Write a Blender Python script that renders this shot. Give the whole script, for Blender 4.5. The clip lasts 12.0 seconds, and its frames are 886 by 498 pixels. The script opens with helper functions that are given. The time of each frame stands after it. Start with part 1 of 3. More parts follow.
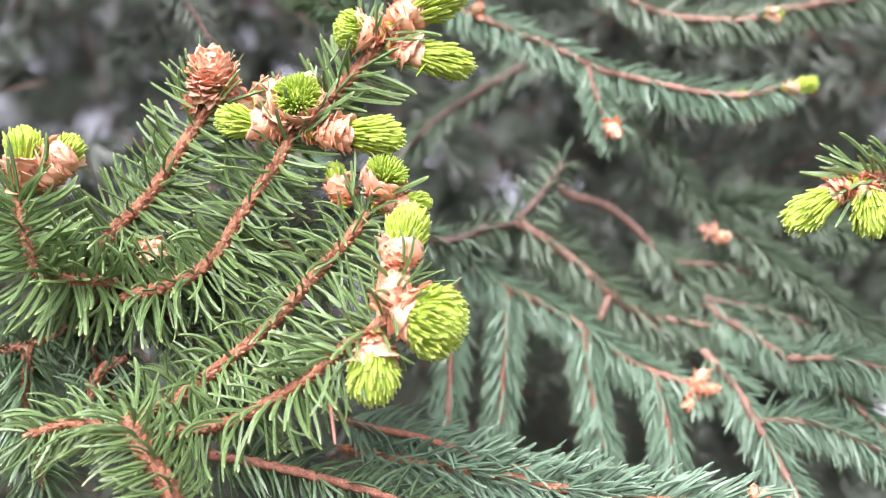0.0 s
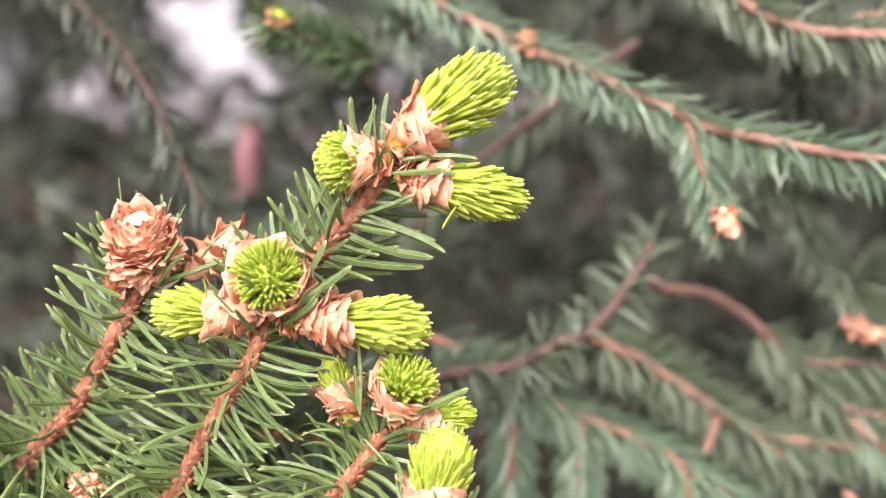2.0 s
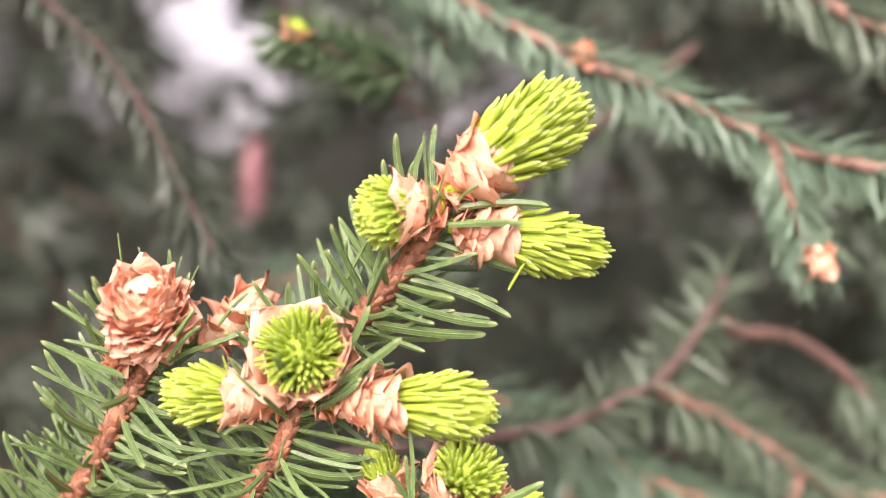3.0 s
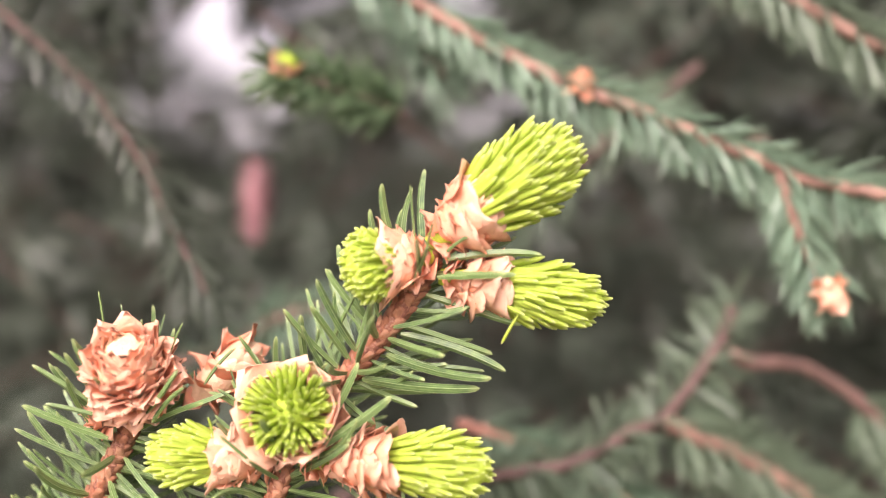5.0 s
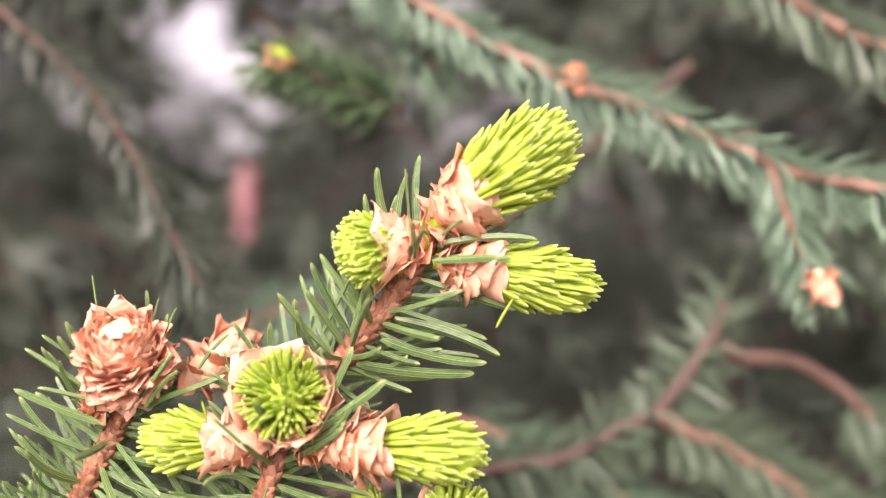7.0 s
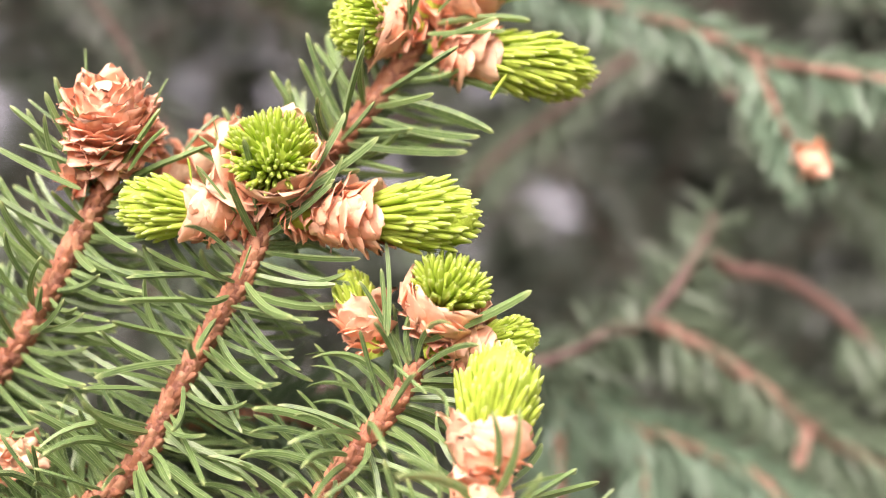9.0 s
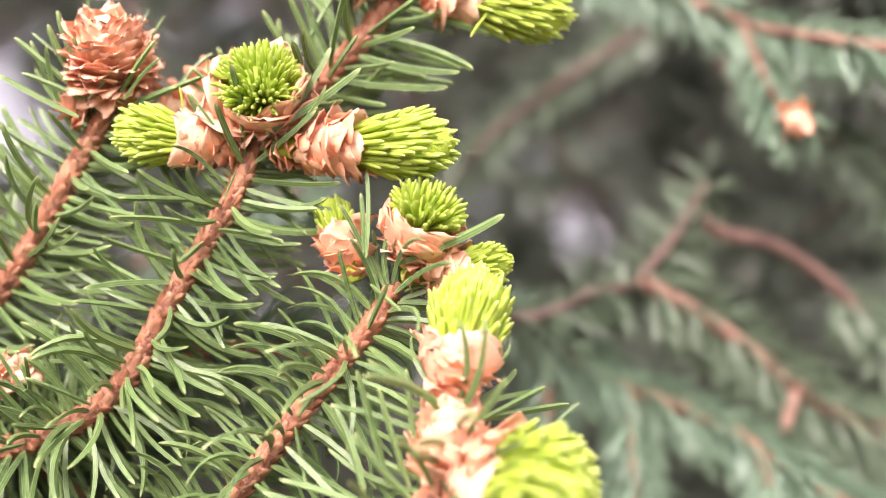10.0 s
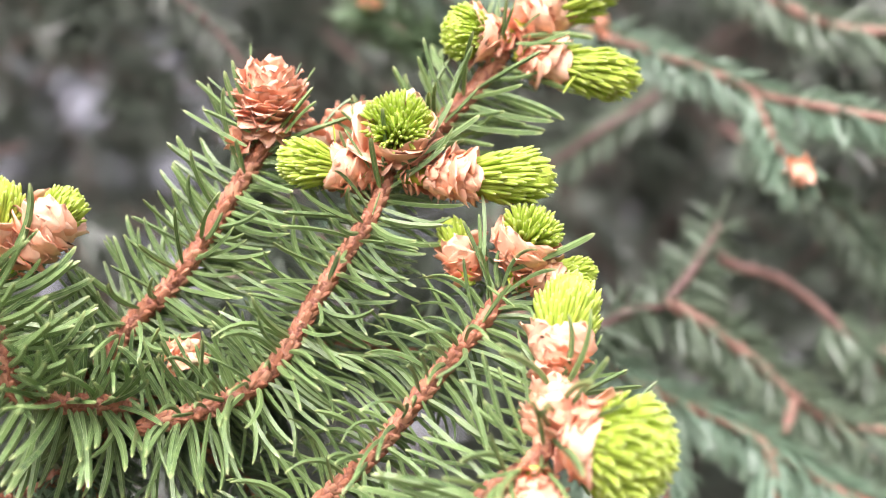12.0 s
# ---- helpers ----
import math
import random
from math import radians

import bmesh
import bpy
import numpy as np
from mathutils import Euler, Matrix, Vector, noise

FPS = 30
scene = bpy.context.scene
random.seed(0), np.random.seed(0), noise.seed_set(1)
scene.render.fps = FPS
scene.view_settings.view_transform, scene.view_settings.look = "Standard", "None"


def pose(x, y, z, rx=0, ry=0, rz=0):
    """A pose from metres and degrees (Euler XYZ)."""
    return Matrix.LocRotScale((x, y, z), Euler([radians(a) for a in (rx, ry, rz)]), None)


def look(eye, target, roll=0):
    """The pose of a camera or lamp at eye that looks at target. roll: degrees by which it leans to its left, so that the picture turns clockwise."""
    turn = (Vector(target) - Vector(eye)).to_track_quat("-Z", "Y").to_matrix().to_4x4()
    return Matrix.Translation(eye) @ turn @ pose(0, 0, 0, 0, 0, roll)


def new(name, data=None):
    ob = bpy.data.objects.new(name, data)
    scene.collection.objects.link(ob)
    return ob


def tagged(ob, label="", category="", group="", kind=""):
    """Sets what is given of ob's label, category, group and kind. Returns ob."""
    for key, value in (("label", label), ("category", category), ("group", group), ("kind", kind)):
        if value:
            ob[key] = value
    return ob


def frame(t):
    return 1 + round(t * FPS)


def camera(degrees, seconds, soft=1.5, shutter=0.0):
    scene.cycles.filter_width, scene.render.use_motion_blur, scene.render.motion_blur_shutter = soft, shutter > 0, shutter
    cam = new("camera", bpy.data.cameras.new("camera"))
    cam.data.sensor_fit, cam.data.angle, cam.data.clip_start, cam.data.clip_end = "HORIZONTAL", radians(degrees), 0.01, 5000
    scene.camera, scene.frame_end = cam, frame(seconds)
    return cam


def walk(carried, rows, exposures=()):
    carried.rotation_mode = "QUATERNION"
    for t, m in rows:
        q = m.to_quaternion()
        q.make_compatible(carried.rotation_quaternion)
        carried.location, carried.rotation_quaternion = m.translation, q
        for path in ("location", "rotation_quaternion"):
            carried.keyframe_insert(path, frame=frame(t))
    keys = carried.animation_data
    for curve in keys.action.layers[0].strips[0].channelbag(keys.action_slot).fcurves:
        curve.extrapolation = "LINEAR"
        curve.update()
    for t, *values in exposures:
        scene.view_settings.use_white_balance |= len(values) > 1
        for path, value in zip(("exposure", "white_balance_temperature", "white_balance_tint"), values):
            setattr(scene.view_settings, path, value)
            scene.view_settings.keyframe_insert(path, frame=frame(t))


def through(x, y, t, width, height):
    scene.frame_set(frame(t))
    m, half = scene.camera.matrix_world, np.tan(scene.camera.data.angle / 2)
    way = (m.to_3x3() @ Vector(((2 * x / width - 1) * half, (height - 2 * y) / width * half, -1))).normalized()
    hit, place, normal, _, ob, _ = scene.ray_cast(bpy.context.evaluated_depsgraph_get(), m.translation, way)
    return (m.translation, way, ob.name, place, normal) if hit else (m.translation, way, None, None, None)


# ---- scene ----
cam = camera(45, 12.0, 1.1)
PATH = [
    (0, (0.00444, -0.26760, 1.39139), (0.00999, -0.07211, 1.43322), 4.04),
    (0.5, (-0.00402, -0.27395, 1.39961), (0.00373, -0.07757, 1.43669), 3.72),
    (1, (-0.00398, -0.27588, 1.40605), (0.00321, -0.07901, 1.44052), 3.69),
    (1.5, (0.00068, -0.20893, 1.45754), (0.00382, -0.00943, 1.47129), 2.70),
    (2, (0.00389, -0.18157, 1.50143), (0.00181, 0.01842, 1.50132), 1.25),
    (2.5, (-0.00140, -0.15828, 1.51604), (-0.00338, 0.04162, 1.51007), 0.32),
    (3, (-0.00929, -0.14676, 1.51504), (-0.00922, 0.05321, 1.51145), 0.43),
    (3.2, (-0.00897, -0.14471, 1.51392), (-0.00849, 0.05529, 1.51256), 0.08),
    (4.8, (-0.00782, -0.14226, 1.51226), (-0.00894, 0.05768, 1.51728), -0.51),
    (5, (-0.00443, -0.14039, 1.52513), (-0.00814, 0.05949, 1.51936), -0.77),
    (5.5, (0.00165, -0.13742, 1.52659), (-0.00548, 0.06235, 1.52028), -0.76),
    (6, (-0.00272, -0.14006, 1.51938), (-0.00658, 0.05990, 1.51862), -0.52),
    (6.5, (-0.00055, -0.14071, 1.51709), (-0.00639, 0.05920, 1.51727), -0.51),
    (6.7, (-0.00750, -0.14149, 1.52239), (-0.00804, 0.05847, 1.51843), -0.74),
    (8.3, (0.01384, -0.13315, 1.47755), (0.00290, 0.06510, 1.50161), 0.55),
    (8.5, (0.00646, -0.13435, 1.47229), (0.00047, 0.06376, 1.49912), 0.67),
    (9, (-0.00858, -0.13089, 1.44745), (-0.00519, 0.06465, 1.48931), 0.29),
    (9.5, (-0.00465, -0.12646, 1.44227), (-0.00473, 0.06884, 1.48539), 0.60),
    (10, (0.00074, -0.13290, 1.42918), (-0.00261, 0.06100, 1.47807), 1.61),
    (10.5, (0.00833, -0.13271, 1.39188), (0.00082, 0.05567, 1.45862), 4.47),
    (11, (0.00114, -0.13537, 1.37015), (0.00011, 0.04979, 1.44575), 6.10),
    (11.5, (-0.01044, -0.15587, 1.38526), (-0.00535, 0.03254, 1.45216), 4.04),
    (12, (-0.03135, -0.16950, 1.40802), (-0.02221, 0.02086, 1.46866), 2.05),
]
# seconds, stops, kelvin, tint: the camera's own exposure and white balance drift a little
LIGHTING = [(0, 1.59, 6200, 24), (1.0, 1.59, 6200, 24), (2.0, 1.36, 6900, 31), (6.7, 1.33, 7020, 33), (8.5, 1.46, 7080, 31), (9.0, 1.56, 7080, 30), (10.0, 1.68, 6900, 30), (10.5, 1.74, 6500, 28), (11.0, 1.76, 6350, 27), (12.0, 1.71, 6480, 28)]
walk(cam, [(t, look(eye, target, roll)) for t, eye, target, roll in PATH], LIGHTING)
cam.data.dof.use_dof = True
cam.data.dof.aperture_fstop = 5.5

# ---- light: overcast sky, soft high sun behind the camera ----
world = bpy.data.worlds.new("overcast_sky")
scene.world = world
world.use_nodes = True
wn, wl = world.node_tree.nodes, world.node_tree.links
sky = wn.new("ShaderNodeTexSky")
sky.sky_type, sky.sun_disc = "NISHITA", False
sky.sun_elevation, sky.sun_rotation = radians(40), radians(198)
sky.air_density, sky.dust_density, sky.ozone_density = 1.0, 4.0, 1.0
wn["Background"].inputs["Strength"].default_value = 0.15
grey = wn.new("ShaderNodeRGBToBW")
wl.new(sky.outputs["Color"], grey.inputs[0])
cloud_cover = wn.new("ShaderNodeMix")
cloud_cover.data_type = "RGBA"
cloud_cover.inputs[0].default_value = 0.85
wl.new(sky.outputs["Color"], cloud_cover.inputs[6])
wl.new(grey.outputs[0], cloud_cover.inputs[7])
wl.new(cloud_cover.outputs[2], wn["Background"].inputs["Color"])
sun = new("sun", bpy.data.lights.new("sun", "SUN"))
sun.data.energy, sun.data.angle, sun.data.color = 1.25, radians(40), (1.0, 0.97, 0.92)
sun.matrix_world = look((-0.4, -1.4, 1.2), (0, 0, 0))

UP = 150.0  # height of the origin of the plan over the ground, in centimetres


def cm(x, y, z):
    """A place of the plan, in centimetres, as metres over the ground."""
    return Vector((x, y, z + UP)) / 100


# ---- materials ----
def shader(name, rough=0.5):
    m = bpy.data.materials.new(name)
    m.use_nodes = True
    n, l = m.node_tree.nodes, m.node_tree.links
    b = n["Principled BSDF"]
    b.inputs["Roughness"].default_value = rough
    return m, n, l, b


def mixed(n, l, factor, a, b, blend="MIX"):
    """Mixes two colours, each a tuple or a socket."""
    x = n.new("ShaderNodeMix")
    x.data_type, x.blend_type = "RGBA", blend
    for socket, v in ((x.inputs[0], factor), (x.inputs[6], a), (x.inputs[7], b)):
        if isinstance(v, bpy.types.NodeSocket):
            l.new(v, socket)
        else:
            socket.default_value = (*v, 1) if isinstance(v, tuple) else v
    return x.outputs[2]


def ramp(n, l, source, *stops):
    r = n.new("ShaderNodeValToRGB")
    e = r.color_ramp.elements
    while len(e) < len(stops):
        e.new(0.5)
    for k, (p, v) in enumerate(stops):
        e[k].position = p
        e[k].color = (*v, 1) if isinstance(v, tuple) else (v, v, v, 1)
    l.new(source, r.inputs[0])
    return r.outputs[0]


def grain(n, l, scale, detail=3.0):
    t = n.new("ShaderNodeTexNoise")
    t.inputs["Scale"].default_value, t.inputs["Detail"].default_value = scale, detail
    c = n.new("ShaderNodeNewGeometry")
    l.new(c.outputs["Position"], t.inputs["Vector"])
    return t.outputs[0]


def relief(n, l, b, height, strength, distance):
    x = n.new("ShaderNodeBump")
    x.inputs["Strength"].default_value, x.inputs["Distance"].default_value = strength, distance
    l.new(height, x.inputs["Height"])
    l.new(x.outputs[0], b.inputs["Normal"])


def needle_material(name, dark, light, line, tip, single, rough=0.42, through=0.0, tint=None):
    """Needle green that varies from needle to needle, with pale lines along the needle and a paler tip."""
    m, n, l, b = shader(name, rough)
    if single:
        chance = n.new("ShaderNodeObjectInfo").outputs["Random"]
    else:
        chance = n.new("ShaderNodeNewGeometry").outputs["Random Per Island"]
    uv = n.new("ShaderNodeUVMap")
    sep = n.new("ShaderNodeSeparateXYZ")
    l.new(uv.outputs[0], sep.inputs[0])
    base = mixed(n, l, chance, dark, light)
    spots = ramp(n, l, grain(n, l, 900.0), (0.35, 0.0), (0.7, 1.0))
    base = mixed(n, l, spots, base, light)
    if tint:
        patches = ramp(n, l, grain(n, l, 22.0), (0.42, 0.0), (0.62, 1.0))
        base = mixed(n, l, patches, base, tint)
    wave = n.new("ShaderNodeMath")
    wave.operation = "PINGPONG"
    wave.inputs[1].default_value = 0.125
    l.new(sep.outputs[0], wave.inputs[0])
    lines = ramp(n, l, wave.outputs[0], (0.0, 0.85), (0.026, 0.05), (0.09, 0.0), (0.115, 0.22))
    base = mixed(n, l, lines, base, line)
    ends = ramp(n, l, sep.outputs[1], (0.0, 0.35), (0.12, 0.0), (0.9, 0.0), (1.0, 0.7))
    base = mixed(n, l, ends, base, tip)
    l.new(base, b.inputs["Base Color"])
    b.inputs["Specular IOR Level"].default_value = 0.45
    if through:
        t = n.new("ShaderNodeBsdfTranslucent")
        l.new(base, t.inputs["Color"])
        x = n.new("ShaderNodeMixShader")
        x.inputs[0].default_value = through
        l.new(b.outputs[0], x.inputs[1])
        l.new(t.outputs[0], x.inputs[2])
        l.new(x.outputs[0], n["Material Output"].inputs[0])
    return m


NEEDLE = needle_material("green_needle", (0.034, 0.09, 0.028), (0.115, 0.21, 0.055), (0.44, 0.55, 0.29), (0.4, 0.48, 0.2), True, 0.4)
NEEDLE_MANY = needle_material("green_needles", (0.035, 0.085, 0.04), (0.1, 0.17, 0.075), (0.17, 0.25, 0.15), (0.28, 0.34, 0.16), False)
NEEDLE_BLUE = needle_material("blue_green_needles", (0.068, 0.135, 0.085), (0.155, 0.25, 0.16), (0.25, 0.34, 0.25), (0.24, 0.32, 0.19), False)
# toned-down copy of the blue-green needles, with shade mixed into the colour
NEEDLE_SHADE = needle_material("shaded_grey_green_needles", (0.06, 0.1, 0.062), (0.13, 0.185, 0.115), (0.18, 0.24, 0.17), (0.19, 0.24, 0.14), False)
# darker, greyer needle copy: the shade deep in the tree is in its colour
NEEDLE_DEEP_SHADE = needle_material("deep_shade_needles", (0.037, 0.052, 0.037), (0.08, 0.104, 0.072), (0.1, 0.125, 0.095), (0.115, 0.135, 0.085), False)
LIME = needle_material("lime_needle", (0.39, 0.55, 0.05), (0.48, 0.64, 0.08), (0.5, 0.65, 0.12), (0.74, 0.82, 0.38), True, 0.5, 0.3)


def paper_material(name, low, mid, high, end):
    m, n, l, b = shader(name, 0.5)
    chance = n.new("ShaderNodeObjectInfo").outputs["Random"]
    uv = n.new("ShaderNodeUVMap")
    sep = n.new("ShaderNodeSeparateXYZ")
    l.new(uv.outputs[0], sep.inputs[0])
    hue = ramp(n, l, chance, (0.0, low), (0.4, mid), (1.0, high))
    pale = ramp(n, l, sep.outputs[1], (0.35, 0.0), (1.0, 0.45))
    base = mixed(n, l, pale, hue, end)
    veins = ramp(n, l, grain(n, l, 1400.0, 4.0), (0.5, 0.0), (0.8, 0.25))
    base = mixed(n, l, veins, base, (0.66, 0.28, 0.14))
    l.new(base, b.inputs["Base Color"])
    relief(n, l, b, grain(n, l, 700.0, 4.0), 0.6, 0.0006)
    t = n.new("ShaderNodeBsdfTranslucent")
    l.new(base, t.inputs["Color"])
    x = n.new("ShaderNodeMixShader")
    x.inputs[0].default_value = 0.22
    l.new(b.outputs[0], x.inputs[1])
    l.new(t.outputs[0], x.inputs[2])
    l.new(x.outputs[0], n["Material Output"].inputs[0])
    return m


def bark_material(name, low, high, grey, pieces=False):
    m, n, l, b = shader(name, 0.75)
    coarse = ramp(n, l, grain(n, l, 350.0, 4.0), (0.3, low), (0.7, high))
    fine = ramp(n, l, grain(n, l, 1800.0, 3.0), (0.48, 0.0), (0.66, 0.7))
    if pieces:
        plates = n.new("ShaderNodeNewGeometry").outputs["Random Per Island"]
        coarse = mixed(n, l, ramp(n, l, plates, (0.2, 0.0), (1.0, 0.6)), coarse, grey)
    l.new(mixed(n, l, fine, coarse, high if pieces else grey), b.inputs["Base Color"])
    relief(n, l, b, grain(n, l, 1500.0, 4.0), 0.7, 0.0004)
    return m


PAPER = paper_material("orange_bud_scale", (0.88, 0.35, 0.185), (0.93, 0.45, 0.27), (0.95, 0.54, 0.36), (0.97, 0.71, 0.52))
SHEATH = paper_material("peach_bud_sheath", (0.9, 0.44, 0.25), (0.93, 0.53, 0.33), (0.95, 0.61, 0.41), (0.96, 0.74, 0.55))
BARK = bark_material("orange_twig_bark", (0.15, 0.048, 0.03), (0.36, 0.15, 0.088), (0.46, 0.25, 0.165))
PEG = bark_material("twig_pegs", (0.19, 0.062, 0.032), (0.42, 0.17, 0.085), (0.56, 0.32, 0.19), True)
BARK_MID = bark_material("orange_shaded_bark", (0.22, 0.09, 0.06), (0.38, 0.17, 0.115), (0.38, 0.22, 0.17))
BARK_FAR = bark_material("pinkish_twig_bark", (0.2, 0.112, 0.08), (0.35, 0.2, 0.145), (0.36, 0.24, 0.18))


def plain_material(name, a, b2, scale, rough=0.6):
    m, n, l, b = shader(name, rough)
    l.new(mixed(n, l, ramp(n, l, grain(n, l, scale), (0.35, 0.0), (0.65, 1.0)), a, b2), b.inputs["Base Color"])
    relief(n, l, b, grain(n, l, scale * 4), 0.3, 0.002)
    return m


CORE = plain_material("lime_shoot_core", (0.37, 0.52, 0.045), (0.44, 0.59, 0.07), 600.0)
MEMBRANE = plain_material("pale_bud_membrane", (0.66, 0.46, 0.27), (0.8, 0.6, 0.4), 400.0, 0.45)
# bark copies for limbs behind, darkened in colour to stand for shade
BARK_DIM = bark_material("shade_dimmed_twig_bark", (0.12, 0.068, 0.052), (0.22, 0.13, 0.1), (0.24, 0.16, 0.13))
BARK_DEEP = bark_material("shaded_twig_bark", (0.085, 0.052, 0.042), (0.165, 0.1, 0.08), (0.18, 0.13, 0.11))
DRY_NEEDLE = plain_material("dry_pink_needle", (0.5, 0.2, 0.15), (0.62, 0.32, 0.24), 500.0)
SOIL = plain_material("needle_litter_soil", (0.05, 0.035, 0.022), (0.11, 0.085, 0.05), 30.0, 0.9)


# ---- building ----
def part(name, mesh, material, parent, label="", matrix=None):
    """Links a mesh as one object under a thing or a part; the mesh is in the plan's own place unless a matrix is given."""
    ob = new(name, mesh)
    if material and not mesh.materials:
        mesh.materials.append(material)
    ob.parent = parent
    if parent.type == "EMPTY":
        ob.matrix_parent_inverse = Matrix.Translation(-parent.location)
    if matrix:
        ob.matrix_basis = matrix
    if label:
        ob["label"] = label
    return ob


def thing(name, at, label, category, group="", kind=""):
    e = new(name)
    e.empty_display_size = 0.005
    e.location = cm(*at)
    return tagged(e, label, category, group, kind)


def smooth_path(points, step=0.04):
    """A smooth line through a few places (in centimetres): points, unit ways and the way along, 0 to 1."""
    p = np.array(points, float)
    ext = np.vstack([2 * p[0] - p[1], p, 2 * p[-1] - p[-2]])
    out = []
    for a, b, c, d in zip(ext, ext[1:], ext[2:], ext[3:]):
        k = max(2, int(np.linalg.norm(c - b) / step))
        u = np.linspace(0, 1, k, endpoint=False)[:, None]
        out.append(0.5 * (2 * b + (c - a) * u + (2 * a - 5 * b + 4 * c - d) * u**2 + (3 * b - a - 3 * c + d) * u**3))
    out = np.vstack(out + [p[-1:]])
    way = np.gradient(out, axis=0)
    way /= np.linalg.norm(way, axis=1)[:, None]
    s = np.r_[0, np.cumsum(np.linalg.norm(np.diff(out, axis=0), axis=1))]
    return out, way, s


def sides(way):
    """Two unit ways across each of the given ones."""
    ref = np.where(np.abs(way[:, 2:3]) > 0.9, np.array([[0.0, 1.0, 0.0]]), np.array([[0.0, 0.0, 1.0]]))
    a = np.cross(way, ref)
    a /= np.linalg.norm(a, axis=1)[:, None]
    return a, np.cross(way, a)


def mesh_from(name, verts, faces, uv=None, smooth=True):
    """A mesh from arrays: verts in metres, faces as rows of four corners."""
    me = bpy.data.meshes.new(name)
    faces = np.asarray(faces, np.int32)
    k = faces.shape[1]
    me.vertices.add(len(verts))
    me.vertices.foreach_set("co", np.asarray(verts, np.float32).ravel())
    me.loops.add(faces.size)
    me.loops.foreach_set("vertex_index", faces.ravel())
    me.polygons.add(len(faces))
    me.polygons.foreach_set("loop_start", np.arange(0, faces.size, k, dtype=np.int32))
    me.polygons.foreach_set("use_smooth", np.full(len(faces), smooth))
    if uv is not None:
        me.uv_layers.new(name="UVMap").data.foreach_set("uv", np.asarray(uv, np.float32).ravel())
    me.update()
    me.validate()
    return me


def needle_shape(rings, profile, corners=4, flat=0.8):
    """A needle of length 1 along z: corners, faces and the corners' map."""
    v, f, uv = [], [], []
    for t, r in zip(rings, profile):
        for k in range(corners):
            a = 2 * math.pi * k / corners
            v.append((r * math.cos(a), r * flat * math.sin(a), t))
    for i in range(len(rings) - 1):
        for k in range(corners):
            k2 = (k + 1) % corners
            f.append((i * corners + k, i * corners + k2, (i + 1) * corners + k2, (i + 1) * corners + k))
            u0, u1 = k / corners, (k + 1) / corners
            uv += [(u0, rings[i]), (u1, rings[i]), (u1, rings[i + 1]), (u0, rings[i + 1])]
    return np.array(v), np.array(f), np.array(uv)


FINE = needle_shape((0, 0.08, 0.3, 0.5, 0.66, 0.8, 0.91, 0.97, 1.0), (0.45, 0.85, 1.0, 1.0, 1.0, 0.95, 0.84, 0.6, 0.12), 4, 0.7)
SOFT = needle_shape((0, 0.25, 0.6, 0.9, 1.0), (0.55, 0.85, 1.0, 0.92, 0.3), 5, 0.85)
SPARE = needle_shape((0, 1.0), (1.0, 0.35), 3, 1.0)
PLAIN = needle_shape((0, 0.6, 1.0), (0.7, 1.0, 0.15), 3, 1.0)
HOOKED = needle_shape((0, 0.3, 0.55, 0.8, 1.0), (0.6, 1.0, 1.0, 0.85, 0.15), 3, 1.0)
COARSE = needle_shape((0, 0.35, 0.8, 1.0), (0.6, 1.0, 0.8, 0.1), 3, 1.0)


def needle_frames(rng, line, count, s0, s1, length, width, lean=(55, 75), droop=0.0, lift=0.0, front=1.0, near=-0.35, radius=0.15, curve=(0.0, 0.3), tuft=0.5, hang=0.0):
    """Needles on a twig: rows of root, way, bow's way, length, width, bow. lean: degrees off the twig. front: share kept of those on the near side."""
    out, way, s = line
    a, b = sides(way)
    rows = []
    for k in range(count):
        u = s0 + (s1 - s0) * (k + rng.random()) / count
        i = min(len(out) - 1, int(np.searchsorted(s, u * s[-1])))
        ang = k * 2.39996 + rng.uniform(-0.35, 0.35)
        rad = a[i] * math.cos(ang) + b[i] * math.sin(ang)
        if rad[1] < near and rng.random() > front:
            continue
        t = math.radians(rng.uniform(*lean)) * (1 - tuft * max(0.0, (u - 0.85) / 0.15))
        d = way[i] * math.cos(t) + rad * math.sin(t)
        d = d + np.array([0, 0, lift - droop]) + np.array([rng.gauss(0, 0.09), rng.gauss(0, 0.09), rng.gauss(0, 0.09)])
        d /= np.linalg.norm(d)
        bow = way[i] + np.array([-0.5 * hang, 0, 0.5 * lift - 1.5 * droop - hang]) + 0.3 * np.array([rng.gauss(0, 1), rng.gauss(0, 1), rng.gauss(0, 1)])
        bow = bow - d * (bow @ d)
        bow /= np.linalg.norm(bow) + 1e-9
        L = length * rng.uniform(0.75, 1.12)
        rows.append((*(out[i] + rad * radius * 0.9), *d, *bow, L, width * rng.uniform(0.85, 1.15), rng.uniform(*curve)))
    return np.array(rows).reshape(-1, 12)


def cloud(name, frames, shape):
    """All needles of the rows as one mesh."""
    v, f, uv = shape
    n, m = len(frames), len(v)
    pos, d, x = frames[:, 0:3], frames[:, 3:6], frames[:, 6:9]
    y = np.cross(d, x)
    L, w, c = frames[:, 9], frames[:, 10], frames[:, 11]
    co = (pos[:, None] + x[:, None] * (v[None, :, 0, None] * w[:, None, None] / 2 + (c * L)[:, None, None] * v[None, :, 2, None] ** 2)
          + y[:, None] * (v[None, :, 1, None] * w[:, None, None] / 2) + d[:, None] * (v[None, :, 2, None] * L[:, None, None]))
    co[..., 2] += UP
    faces = (f[None] + m * np.arange(n)[:, None, None]).reshape(-1, f.shape[1])
    return mesh_from(name, co.reshape(-1, 3) / 100, faces, np.tile(uv, (n, 1)), False)


